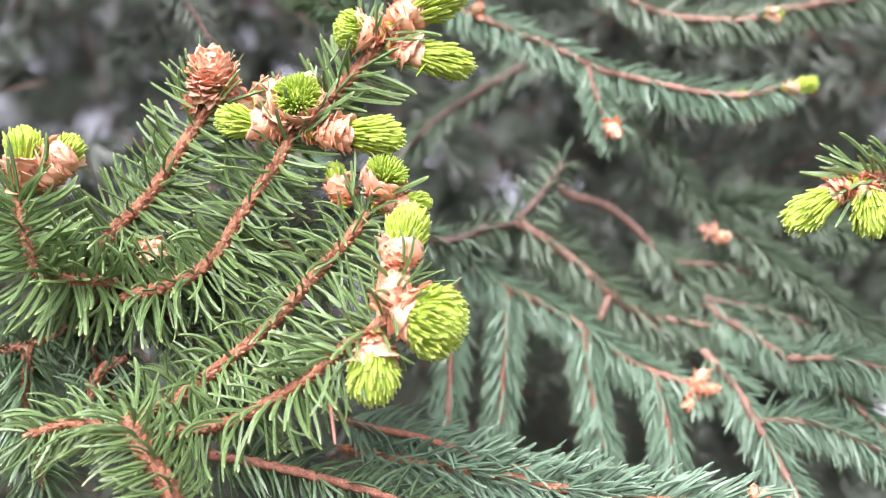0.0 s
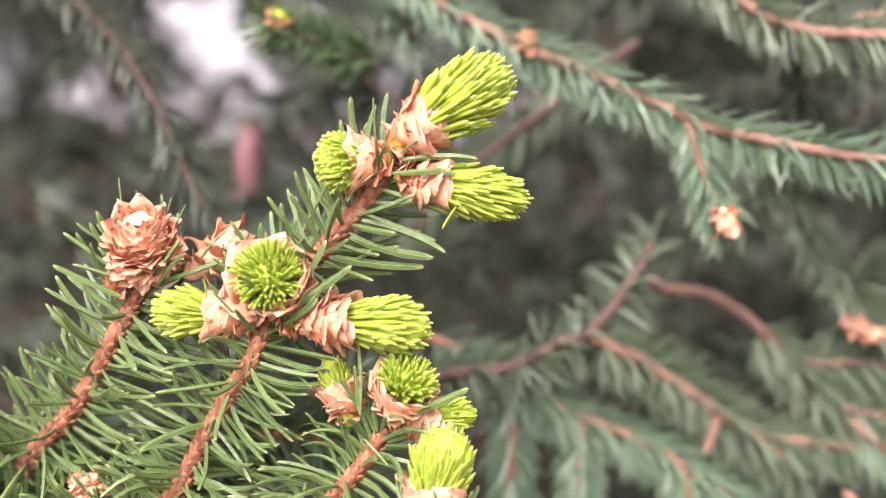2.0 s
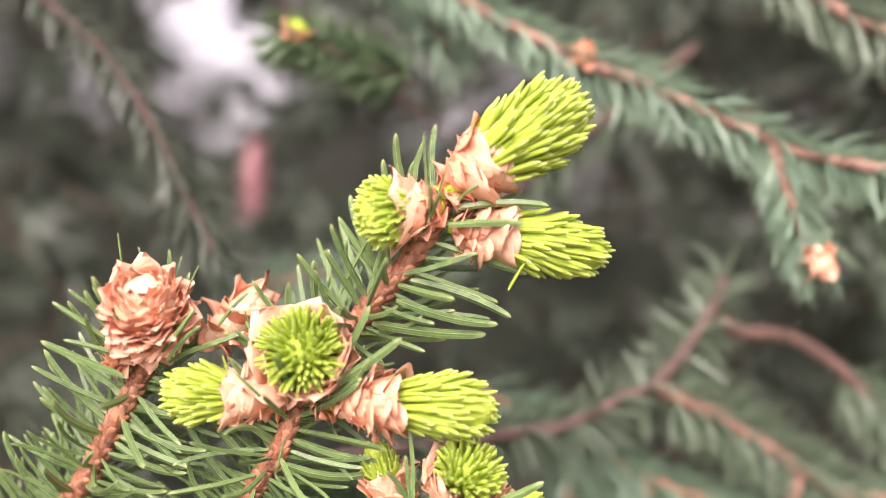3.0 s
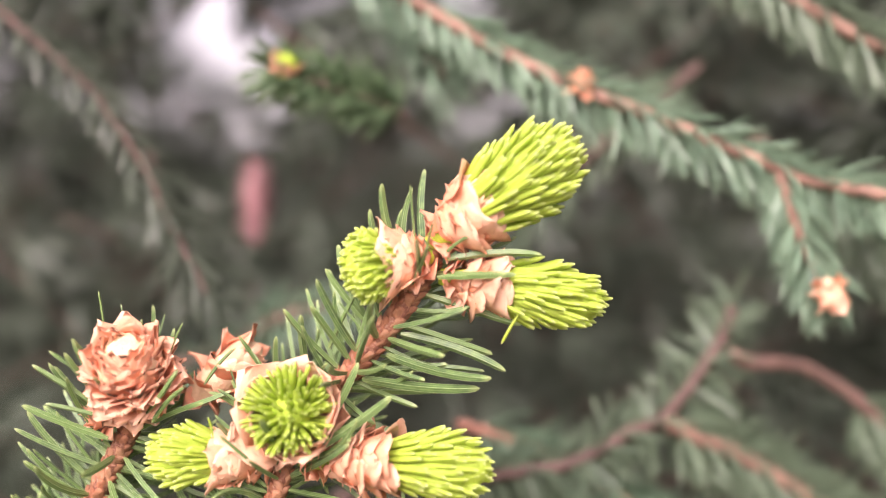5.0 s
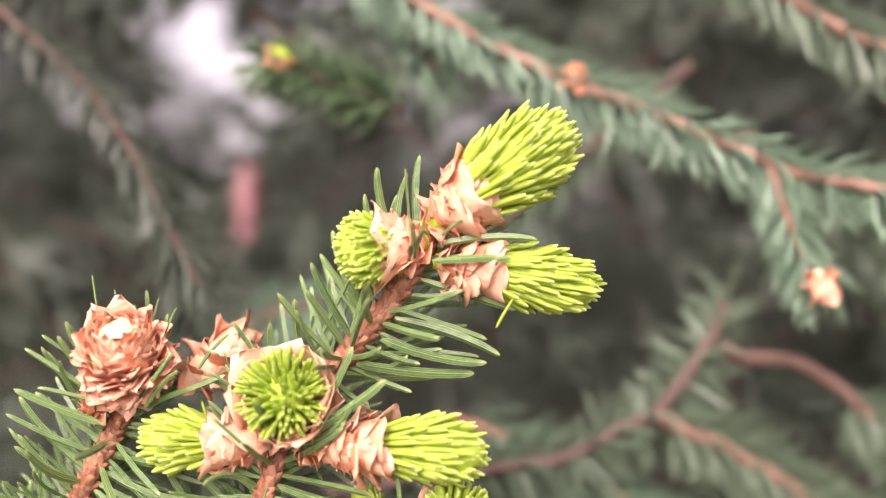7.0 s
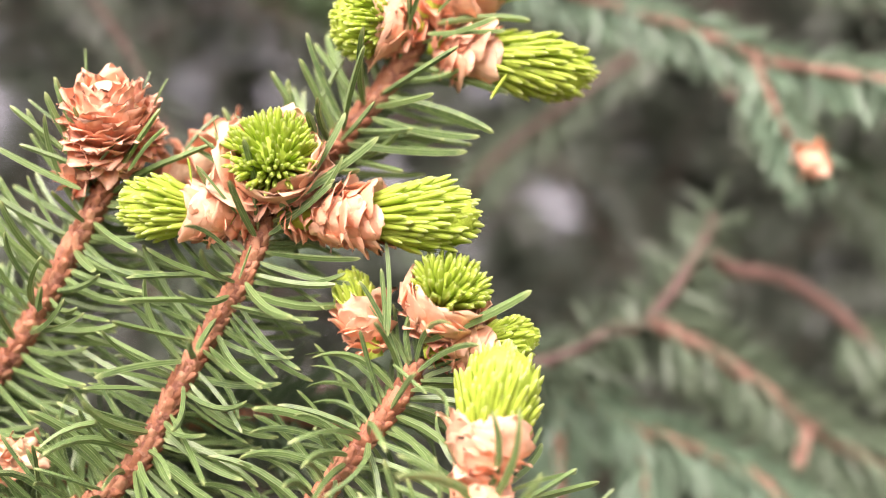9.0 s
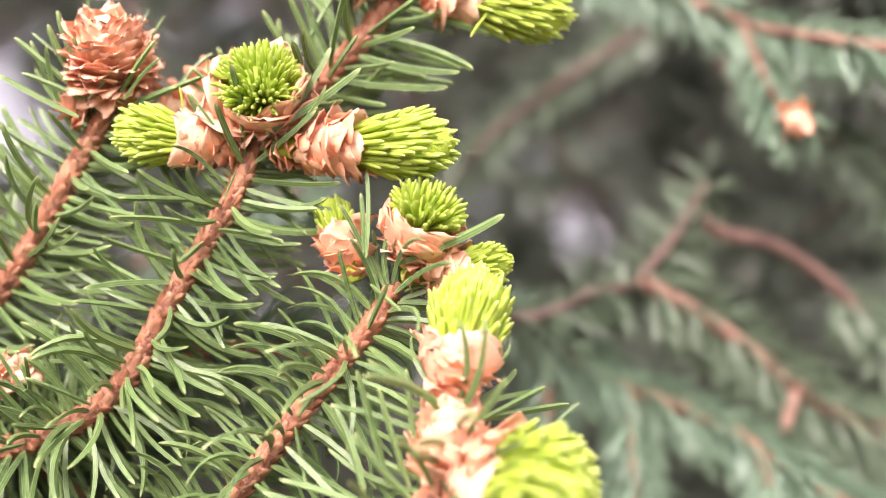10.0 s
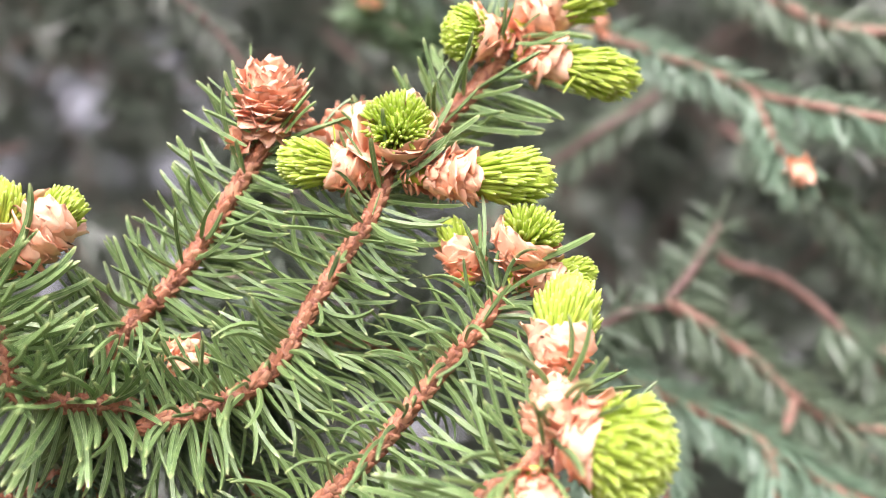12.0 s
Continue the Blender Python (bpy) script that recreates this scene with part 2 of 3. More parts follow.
def bowed_meshes(name, shape, bows, material, smooth=False):
    made = []
    for c in bows:
        v = shape[0] * np.array([0.5, 0.5, 1.0])
        v = v + np.outer(v[:, 2] ** 2.3 * c, (1, 0, 0)) - np.outer(v[:, 2] ** 4 * c * c * 0.55, (0, 0, 1))
        me = mesh_from(name, v, shape[1], shape[2], smooth)
        me.materials.append(material)
        made.append(me)
    return made


BOWS = (0.0, 0.05, 0.1, 0.16, 0.23, 0.32, 0.42, 0.54, 0.68)


def single_needles(frames, parent, meshes, bows, name):
    """Each needle of the rows as an object of its own, on shared meshes. x is scaled by the length so that bows keep their shape."""
    for r in frames:
        d, x = Vector(r[3:6]), Vector(r[6:9])
        y = d.cross(x)
        k = min(range(len(bows)), key=lambda i: abs(bows[i] - r[11]))
        me = meshes[k]
        L, w = r[9] / 100, r[10] / 100
        m = Matrix((x * L, y * L, d * L)).transposed().to_4x4()
        m.translation = cm(*r[0:3])
        part(name, me, None, parent, "", m)


# slim meshes of unit length: the width is a fixed share of the length
SLIM = 0.081
NEEDLES = bowed_meshes("needle", (FINE[0] * np.array([SLIM, SLIM, 1]), FINE[1], FINE[2]), BOWS, NEEDLE)
TENDERS = [bowed_meshes("soft_needle", (SOFT[0] * np.array([k, k, 1]), SOFT[1], SOFT[2]), (-0.1, 0.0, 0.1), LIME, True) for k in (0.105, 0.145, 0.195)]


def stem_mesh(name, line, r0, r1, pegs=True, rng=None, around=10, rough=0.12):
    """A tapered twig with a rough skin and the small pegs that the needles sit on."""
    out, way, s = line
    a, b = sides(way)
    n = len(out)
    r = r0 + (r1 - r0) * (s / s[-1])
    r = r * np.sqrt(np.clip(np.minimum(s, s[-1] - s) / (1.2 * max(r0, r1)), 0.02, 1.0))
    ang = np.linspace(0, 2 * np.pi, around, endpoint=False)
    ring = np.cos(ang)[None, :, None] * a[:, None] + np.sin(ang)[None, :, None] * b[:, None]
    swell = 1 + rough * np.sin(9 * ang[None] + s[:, None] * 34) * np.sin(s[:, None] * 21 + 2 * ang[None]) + rough * 0.6 * np.sin(s[:, None] * 47)
    v = out[:, None] + ring * (r[:, None] * swell)[..., None]
    v = v.reshape(-1, 3)
    i, k = np.meshgrid(np.arange(n - 1), np.arange(around), indexing="ij")
    k2 = (k + 1) % around
    f = np.stack([i * around + k, i * around + k2, (i + 1) * around + k2, (i + 1) * around + k], -1).reshape(-1, 4)
    vs, fs = [v], [f]
    base = len(v)
    if pegs:
        count = int(s[-1] * 30)
        for q in range(count):
            u = (q + rng.random()) / count
            j = min(n - 1, int(np.searchsorted(s, u * s[-1])))
            t = q * 2.39996 + rng.uniform(-0.3, 0.3)
            rad = a[j] * math.cos(t) + b[j] * math.sin(t)
            side = np.cross(way[j], rad)
            h = r[j] * rng.uniform(0.08, 0.34) + 0.008
            w = 0.07 * rng.uniform(0.6, 1.35)
            low, mid = out[j] + rad * r[j] * 0.8 - way[j] * rng.uniform(0.14, 0.3) + side * rng.gauss(0, 0.03), out[j] + rad * (r[j] + h) + way[j] * 0.05
            peg = [low - side * w, low + side * w, out[j] + rad * r[j] * 0.8 + way[j] * 0.04 + side * w, out[j] + rad * r[j] * 0.8 + way[j] * 0.04 - side * w,
                   mid - side * w * 0.6 - way[j] * 0.03, mid + side * w * 0.6 - way[j] * 0.03, mid + side * w * 0.5 + way[j] * 0.04, mid - side * w * 0.5 + way[j] * 0.04]
            vs.append(np.array(peg))
            fs.append(np.array([(0, 1, 5, 4), (1, 2, 6, 5), (2, 3, 7, 6), (3, 0, 4, 7), (4, 5, 6, 7)]) + base)
            base += 8
    v, f = np.vstack(vs), np.vstack(fs)
    v[:, 2] += UP
    me = mesh_from(name, v / 100, f, None, True)
    slot = np.zeros(len(f), np.int32)
    slot[len(fs[0]):] = 1
    me.polygons.foreach_set("material_index", slot)
    return me


def scale_mesh(seed, material=PAPER, broad=1.0):
    """A papery bud scale of length 1 along z, facing +x: cupped, pointed, thin, its tip curled outwards and its edge ragged."""
    rng = random.Random(seed)
    curl, cup, wide = rng.uniform(0.05, 0.4) / broad, rng.uniform(0.25, 0.6) * broad, rng.uniform(0.8, 1.15) * broad
    rows, cols = (0.0, 0.3, 0.6, 0.84, 1.0), (-1.0, -0.35, 0.35, 1.0)
    width = (0.34, 0.56, 0.6, 0.44, (0.1 + 0.2 * rng.random()) * (1.0 if broad > 1 else 0.5))
    w4, last_row = len(cols), len(rows) - 1
    fold, twist = rng.uniform(-0.06, 0.06), rng.uniform(-0.25, 0.25)
    front = []
    for t, w in zip(rows, width):
        for j, c in enumerate(cols):
            ruffle = (0.04 if j % 2 else -0.03) * t
            x = curl * t**2.4 - cup * c * c * w + ruffle + fold * c + twist * c * w * t + rng.gauss(0, 0.025) * t
            front.append((x, c * w * wide + rng.gauss(0, 0.025), t - 0.1 * c * c * t + rng.gauss(0, 0.04) * t))
    last = len(front)
    v = front + [(x - 0.014, y, z) for x, y, z in front]
    f = []
    for i in range(last_row):
        for k in range(w4 - 1):
            q = (i * w4 + k, i * w4 + k + 1, i * w4 + w4 + k + 1, i * w4 + w4 + k)
            f += [q, tuple(x + last for x in reversed(q))]
        e = i * w4 + w4 - 1
        f += [(i * w4, i * w4 + w4, i * w4 + w4 + last, i * w4 + last), (e, e + last, e + w4 + last, e + w4)]
    for k in range(w4 - 1):
        e = last_row * w4 + k
        f.append((e, e + 1, e + 1 + last, e + last))
    uv = [(v[i][1] + 0.5, v[i][2]) for q in f for i in q]
    me = mesh_from("bud_scale", np.array(v), f, uv, True)
    me.materials.append(material)
    return me


SCALES = [scale_mesh(900 + k) for k in range(10)]
SHEATHS = [scale_mesh(940 + k, SHEATH, 1.3) for k in range(8)]


def frame_of(axis):
    z = Vector(axis).normalized()
    x = z.orthogonal().normalized()
    return x, z.cross(x), z


def scales_round(rng, parent, base, axis, count, height, r0, r1, size, reach=1.0):
    """Bud scales up an axis: ragged orange ones that stand off low down, then broad pale ones that clasp the shoot, some of them flaring."""
    x, y, z = frame_of(axis)
    low = int(count * 0.58)
    for k in range(count):
        ragged = k < low
        h = 0.7 * (k + 0.5) / low if ragged else 0.3 + 0.6 * (k - low + 0.5) / (count - low)
        ang = k * 2.39996 + rng.uniform(-0.3, 0.3)
        rad = x * math.cos(ang) + y * math.sin(ang)
        if ragged:
            t = radians(58 - 30 * h + rng.gauss(0, 11))
            L = size * rng.uniform(0.55, 0.85)
        else:
            t = radians(rng.uniform(2, 14) if rng.random() < 0.78 else rng.uniform(25, 50))
            L = size * rng.uniform(0.8, 1.2) * reach
        at = Vector(base) + z * (height * h) + rad * (r0 + (r1 - r0) * min(1.0, 1.5 * h)) * (0.8 if ragged else 0.97)
        place_scale(rng, parent, at, (z * math.cos(t) + rad * math.sin(t)), rad - z * 0.3, L, SCALES if ragged else SHEATHS)


def place_scale(rng, parent, at, way, face, L, meshes=SCALES):
    loose = 0.13 if meshes is SCALES else 0.08
    d = (way.normalized() + loose * Vector((rng.gauss(0, 1), rng.gauss(0, 1), rng.gauss(0, 1)))).normalized()
    face = face + 1.2 * loose * Vector((rng.gauss(0, 1), rng.gauss(0, 1), rng.gauss(0, 1)))
    out = face - d * face.dot(d)
    out = out.normalized() if out.length > 1e-3 else d.orthogonal().normalized()
    m = Matrix((out * L, d.cross(out) * L, d * L)).transposed().to_4x4() * 0.01
    m.translation = cm(*at)
    part("bud_scale", meshes[rng.randrange(len(meshes))], None, parent, "", m)


def blob_mesh(name, base, axis, length, profile, around=12, waves=0.0):
    """A turned body along an axis: profile rows of height share and radius (cm)."""
    x, y, z = (np.array(q) for q in frame_of(axis))
    v, f = [], []
    for i, (h, r) in enumerate(profile):
        for k in range(around):
            a = 2 * math.pi * k / around
            q = r * (1 + waves * math.sin(3 * a + 5 * h))
            v.append(np.array(base) + z * h * length + (x * math.cos(a) + y * math.sin(a)) * q)
    for i in range(len(profile) - 1):
        for k in range(around):
            k2 = (k + 1) % around
            f.append((i * around + k, i * around + k2, (i + 1) * around + k2, (i + 1) * around + k))
    v = np.array(v)
    v[:, 2] += UP
    return mesh_from(name, v / 100, f, None, True)


def shoot_radius(h, star):
    """The outline of a young shoot: share of its full radius at the share h of its length."""
    if star:
        return min(1.0, 0.55 + 0.9 * h) if h < 0.5 else math.sqrt(max(0.0, 1 - ((h - 0.5) / 0.5) ** 2))
    return 0.55 + 0.45 * math.sin(math.pi / 2 * h / 0.55) if h < 0.55 else max(0.0, 1 - ((h - 0.55) / 0.45) ** 2.2) ** 0.66


def young_shoot(rng, parent, base, tip, radius, count=110, collar=0.45, scales=30, spread=14, star=False, label="", collar_r=0.3, scale_size=0.36, reach=1.0, fill=0.74):
    """A lime-green shoot that breaks out of its bud: a core, soft needles that lie on one another like a brush (a star: that stand off round its head),
    and bud scales round its foot. spread: degrees by which the outer needles lean away."""
    base, tip = Vector(base), Vector(tip)
    axis = (tip - base).normalized()
    total = (tip - base).length
    foot, green = total * collar, total * (1 - collar)
    x, y, z = frame_of(axis)
    fill = 0.5 if star else fill
    heights = (0.0, 0.2, 0.4, 0.6, 0.75, 0.85, 0.89)
    crown = green * (0.72 if star else 0.95)
    low = foot / (foot + crown)
    body = part("young_shoot", blob_mesh("young_shoot", base, axis, foot + crown,
                                         [(0, 0.13), (low * 0.6, radius * 0.45)] + [(low + (1 - low) * h / 0.97, radius * fill * shoot_radius(h, star)) for h in heights] + [(1.0, 0.0005)]), CORE, parent, label)
    # tips spread evenly over the outline, from its waist to its top
    hs = np.linspace(0.26 if not star else 0.35, 0.998, 60)
    rs = np.array([shoot_radius(h, star) * radius for h in hs])
    area = np.r_[0, np.cumsum((rs[1:] + rs[:-1]) / 2 * np.hypot(np.diff(rs), np.diff(hs) * green))]
    count = int(count * 1.3)
    for k in range(count):
        h = float(np.interp((k + rng.random()) / count * area[-1], area, hs))
        ang = k * 2.39996 + rng.gauss(0, 0.12)
        rad = x * math.cos(ang) + y * math.sin(ang)
        share = shoot_radius(h, star)
        if star:
            lean = radians(spread) * math.sqrt(max(0.0, 1 - h) / 0.65) + rng.gauss(0, 0.07)
            L = radius * rng.uniform(0.72, 0.95)
        else:
            lean = radians(spread) * (share**1.5 * (1.25 - 0.5 * h) - 0.12) + rng.gauss(0, 0.06)
            L = min(green * rng.uniform(0.4, 0.62), green * h + foot * 0.5)
        d = z * math.cos(lean) + rad * math.sin(lean) + 0.06 * Vector((rng.gauss(0, 1), rng.gauss(0, 1), rng.gauss(0, 1)))
        d.normalize()
        end = base + z * (foot + green * h + rng.gauss(0, 0.03)) + rad * radius * share * rng.uniform(0.93, 1.08)
        low_h = max(-0.25, h - L * d.dot(z) / green)
        root = base + z * (foot + green * low_h) + rad * radius * min(shoot_radius(max(0.0, low_h), star) * (0.5 if star else 0.82), share * (0.5 if star else 0.9))
        d = end - root
        L = d.length
        d.normalize()
        bx = rad - d * rad.dot(d)
        bx = bx.normalized() if bx.length > 1e-4 else d.orthogonal().normalized()
        m = Matrix((bx * L, d.cross(bx) * L, d * L)).transposed().to_4x4() * 0.01
        m.translation = cm(*root)
        kind = 2 if L < 0.5 else (1 if L < 0.8 else 0)
        part("soft_needle", TENDERS[kind][rng.randrange(3)], None, body, "", m)
    scales_round(rng, body, base, axis, int(scales * 1.8), foot * 1.05, 0.16, collar_r, scale_size, reach)
    return body


def scaly_bud(rng, parent, base, tip, radius, scales=70, label="", dome=MEMBRANE, size=0.42, flare=62, crown=28, meshes=SCALES):
    """A round bud wrapped in ruffled pointed scales that open like petals, with its dome showing at the top."""
    base, tip = Vector(base), Vector(tip)
    axis = (tip - base).normalized()
    total = (tip - base).length
    body = part("bud", blob_mesh("bud", base, axis, total, ((0, 0.12), (0.2, radius * 0.5), (0.5, radius * 0.66), (0.75, radius * 0.62), (0.9, radius * 0.42), (0.98, radius * 0.2), (1, 0.0005))), dome, parent, label)
    x, y, z = frame_of(axis)
    for k in range(scales):
        h = (k + 0.5) / scales
        th = radians(135 - (135 - crown) * h)
        ang = k * 2.39996 + rng.uniform(-0.25, 0.25)
        rad = x * math.cos(ang) + y * math.sin(ang)
        out = rad * math.sin(th) + z * math.cos(th)
        up = z * math.sin(th) - rad * math.cos(th)
        at = base + z * total * 0.5 + rad * radius * 0.62 * math.sin(th) + z * total * 0.45 * math.cos(th)
        tilt = radians(flare * (1 - 0.75 * h) + rng.gauss(0, 9))
        place_scale(rng, body, at - up * size * 0.4, up * math.cos(tilt) + out * math.sin(tilt), out - up * 0.4, size * rng.uniform(0.8, 1.2), meshes)
    return body


def twig(seed, points, r0, r1, label, count=150, length=1.5, width=0.12, singles=True, group="near spruce twigs", s0=0.05, s1=1.0, many=NEEDLE_MANY, shape=FINE, bark=BARK, name="spruce_twig", stem_step=0.04, extra=(), pegs=True, category="twig", dense=1.0, shag=None, **how):
    """A twig with its bark, pegs and needles; extra: side twigs as (points, r0, r1, count). dense: times as many needles, and as much finer.
    shag: how far up, and how many, long needles hang over the twig's lower part."""
    count, width = int(count * dense), width / math.sqrt(dense)
    rng = random.Random(seed)
    t = thing(name, points[0], label, category, group)
    line = smooth_path(points, stem_step)
    def bark_part(kind, way, a, b):
        me = stem_mesh(kind, way, a, b, pegs, rng)
        me.materials.append(bark)
        if pegs:
            me.materials.append(PEG)
        part(kind, me, None, t)

    bark_part("stem", line, r0, r1)
    frames = needle_frames(rng, line, count, s0, s1, length, width, radius=(r0 + r1) / 2, **how)
    if shag:
        over = {**how, "front": 1.0, "near": -0.2, "lean": (60, 95), "hang": 1.5, "curve": (0.15, 0.6)}
        frames = np.vstack([frames, needle_frames(rng, line, shag[1], 0.0, shag[0], length * 1.05, width, radius=(r0 + r1) / 2, **over)])
    if singles:
        single_needles(frames, t, NEEDLES, BOWS, "needle")
    rows = [frames]
    for pts, q0, q1, c, *more in extra:
        l2 = smooth_path(pts, stem_step)
        bark_part("side_stem", l2, q0, q1)
        rows.append(needle_frames(rng, l2, int(c * dense), 0.03, 1.0, *(more or (length, width)), radius=q0, **how))
    if not singles:
        rows = np.vstack(rows)
        tagged(part("needles", cloud("needles", rows, shape), many, t), kind="stuff")
    elif len(rows) > 1:
        single_needles(np.vstack(rows[1:]), t, NEEDLES, BOWS, "needle")
    return t, rng


# ---- ground ----
def ground():
    n = 24
    g = np.linspace(-1, 1, n)
    g = np.sign(g) * np.abs(g) ** 3 * 1500
    v = np.array([(x, y, 0.04 * math.sin(x * 3) * math.cos(y * 2)) for y in g for x in g])
    f = [(j * n + i, j * n + i + 1, (j + 1) * n + i + 1, (j + 1) * n + i) for j in range(n - 1) for i in range(n - 1)]
    me = mesh_from("ground", v, f, None, True)
    me.materials.append(SOIL)
    tagged(new("ground", me), "dark forest soil strewn with dry needles", "ground", kind="structure")


ground()

# ---- near twigs ----
T1, rng = twig(11, [(-3.95, 4.6, -1.3), (-2.96, 4.0, -0.58), (-2.21, 3.5, 0.13), (-1.39, 3.3, 1.13), (-0.89, 3.2, 1.95), (-0.85, 3.15, 2.2)], 0.19, 0.15,
               "orange-brown spruce twig with three opening lime shoots", 120, 1.55, lean=(50, 85), front=0.35, s1=0.93)
young_shoot(rng, T1, (-0.98, 3.1, 2.1), (1.46, 2.85, 3.8), 0.66, 240, 0.3, 38, 15, collar_r=0.5, scale_size=0.46, reach=1.2)
young_shoot(rng, T1, (-0.95, 3.15, 1.9), (-2.35, 2.55, 1.74), 0.57, 170, 0.45, 34, 38, collar_r=0.45, scale_size=0.46)
young_shoot(rng, T1, (-0.83, 3.15, 1.58), (1.93, 3.14, 1.07), 0.48, 170, 0.33, 32, 16, collar_r=0.4, scale_size=0.42)

T2, rng = twig(12, [(-8.01, 4.6, -6.39), (-6.23, 4.2, -5.79), (-5.31, 3.9, -5.07), (-4.68, 3.7, -3.9), (-4.02, 3.4, -2.8), (-3.6, 3.2, -2.1), (-3.3, 3.1, -1.25)], 0.19, 0.14,
               "orange-brown spruce twig ending in a whorl of lime shoots", 370, 1.5, lean=(72, 112), front=0.35, hang=0.7, curve=(0.05, 0.42), shag=(0.5, 55))
young_shoot(rng, T2, (-3.15, 3.4, -0.8), (-3.2, 1.95, -0.28), 0.73, 165, 0.35, 34, 75, True, collar_r=0.6, scale_size=0.5, reach=1.3)
young_shoot(rng, T2, (-3.45, 3.1, -1.35), (-5.6, 2.8, -1.17), 0.47, 130, 0.42, 34, 16, collar_r=0.42)
young_shoot(rng, T2, (-3.12, 3.1, -1.34), (0.05, 2.5, -1.39), 0.51, 140, 0.48, 44, 10, collar_r=0.44, reach=1.15)
scaly_bud(rng, T2, (-5.2, 4.0, -0.6), (-3.9, 4.0, 0.4), 0.5, 26, "pale swollen bud with peeling scales")

T3, rng = twig(13, [(-9.36, 5.2, -5.66), (-8.4, 4.6, -4.3), (-7.5, 4.2, -3.4), (-6.75, 3.8, -2.2), (-6.2, 3.5, -1.3), (-5.84, 3.3, -0.7), (-5.8, 3.2, -0.4)], 0.2, 0.15,
               "brown spruce twig with a ruffled orange bud", 340, 1.5, lean=(60, 98), front=0.35, hang=0.3, curve=(0.05, 0.36), shag=(0.3, 25))
scaly_bud(rng, T3, (-5.79, 3.5, -0.38), (-5.79, 2.45, 0.62), 0.8, 215, "ruffled salmon-orange bud with a pale dome", MEMBRANE, 0.4, 44, 36)
scaly_bud(rng, T3, (-6.15, 3.3, -0.75), (-6.6, 3.2, -0.55), 0.28, 20, "small closed brown bud", BARK, 0.25)

T4, rng = twig(14, [(-7.79, 5.5, -10.11), (-6.08, 4.9, -9.14), (-4.65, 4.4, -7.97), (-3.35, 4.0, -6.75), (-2.26, 3.6, -5.34), (-1.32, 3.3, -4.18), (-0.9, 3.2, -3.52)], 0.2, 0.14,
               "reddish-brown spruce twig with small opening shoots", 400, 1.5, lean=(65, 110), front=0.4, lift=0.15, hang=1.6, curve=(0.15, 0.68), shag=(0.35, 25))
young_shoot(rng, T4, (-0.8, 3.3, -3.2), (-0.3, 2.45, -2.05), 0.62, 120, 0.4, 34, 60, True, collar_r=0.55, scale_size=0.45)
young_shoot(rng, T4, (-1.6, 3.4, -3.45), (-2.1, 3.25, -2.07), 0.32, 60, 0.5, 26, 10, collar_r=0.34)
young_shoot(rng, T4, (-0.85, 3.3, -3.4), (0.92, 3.1, -3.09), 0.33, 70, 0.55, 34, 12, collar_r=0.36)

T5, rng = twig(15, [(-6.88, 4.4, -10.36), (-4.63, 3.9, -9.84), (-3.39, 3.4, -9.23), (-2.24, 3.0, -8.47), (-1.29, 2.7, -7.57), (-0.37, 2.6, -6.87), (0.0, 2.6, -6.1), (0.05, 2.7, -5.4)], 0.15, 0.15,
               "orange spruce twig with three fat lime shoots", 290, 1.7, lean=(80, 122), front=0.6, droop=0.1, hang=0.8, curve=(0.05, 0.42))
young_shoot(rng, T5, (-0.1, 2.7, -5.45), (0.42, 2.7, -3.25), 0.58, 190, 0.3, 40, 5, collar_r=0.5, scale_size=0.5, fill=0.9)
young_shoot(rng, T5, (-0.05, 2.6, -6.35), (1.95, 1.6, -7.0), 1.0, 280, 0.33, 60, 36, collar_r=0.75, scale_size=0.5)
scaly_bud(rng, T5, (-0.3, 2.6, -6.75), (0.1, 2.65, -5.3), 0.52, 60, "peeling peach-coloured bud sheath", SHEATH, 0.5, 28, meshes=SHEATHS)
young_shoot(rng, T5, (-0.42, 2.5, -7.04), (-0.36, 2.2, -9.17), 0.68, 180, 0.3, 36, 24, collar_r=0.48, scale_size=0.45)

T6, rng = twig(16, [(-8.2, 5.0, -5.87), (-9.06, 4.4, -5.95), (-10.17, 4.0, -5.91), (-10.45, 3.6, -5.35), (-10.8, 3.4, -4.42), (-10.85, 3.3, -3.7)], 0.2, 0.16,
               "orange-brown spruce twig with a pair of buds breaking", 260, 1.8, lean=(70, 110), front=1.0, hang=0.3, curve=(0.02, 0.3))
young_shoot(rng, T6, (-10.85, 3.4, -3.8), (-10.9, 2.9, -1.8), 0.55, 110, 0.42, 36, 30, collar_r=0.45, scale_size=0.45)
young_shoot(rng, T6, (-10.6, 3.4, -3.6), (-9.35, 3.2, -1.95), 0.42, 70, 0.6, 40, 20, collar_r=0.48, scale_size=0.5)

T7, rng = twig(17, [(-5.3, 3.6, -12.6), (-5.71, 3.5, -11.67), (-6.32, 3.4, -10.93), (-7.12, 3.3, -9.81)], 0.3, 0.24, "knobbly pale-brown spruce twig with drooping needles", 170, 1.45, lean=(55, 85), front=0.6, droop=0.1, hang=1.2, curve=(0.2, 0.6),
               extra=[([(-6.9, 3.6, -10.3), (-8.52, 3.7, -10.06), (-9.84, 3.6, -10.53)], 0.14, 0.1, 80)])

T8, rng = twig(18, [(17.5, 3.8, -0.4), (15.39, 3.4, -0.96), (13.77, 3.0, -1.35), (12.9, 2.8, -1.56)], 0.18, 0.15, "spruce twig with two hanging lime shoots", 110, 1.6, lean=(25, 70), front=0.9)
young_shoot(rng, T8, (13.16, 2.8, -1.5), (10.9, 2.5, -3.25), 0.5, 110, 0.38, 22, 14, collar_r=0.38)
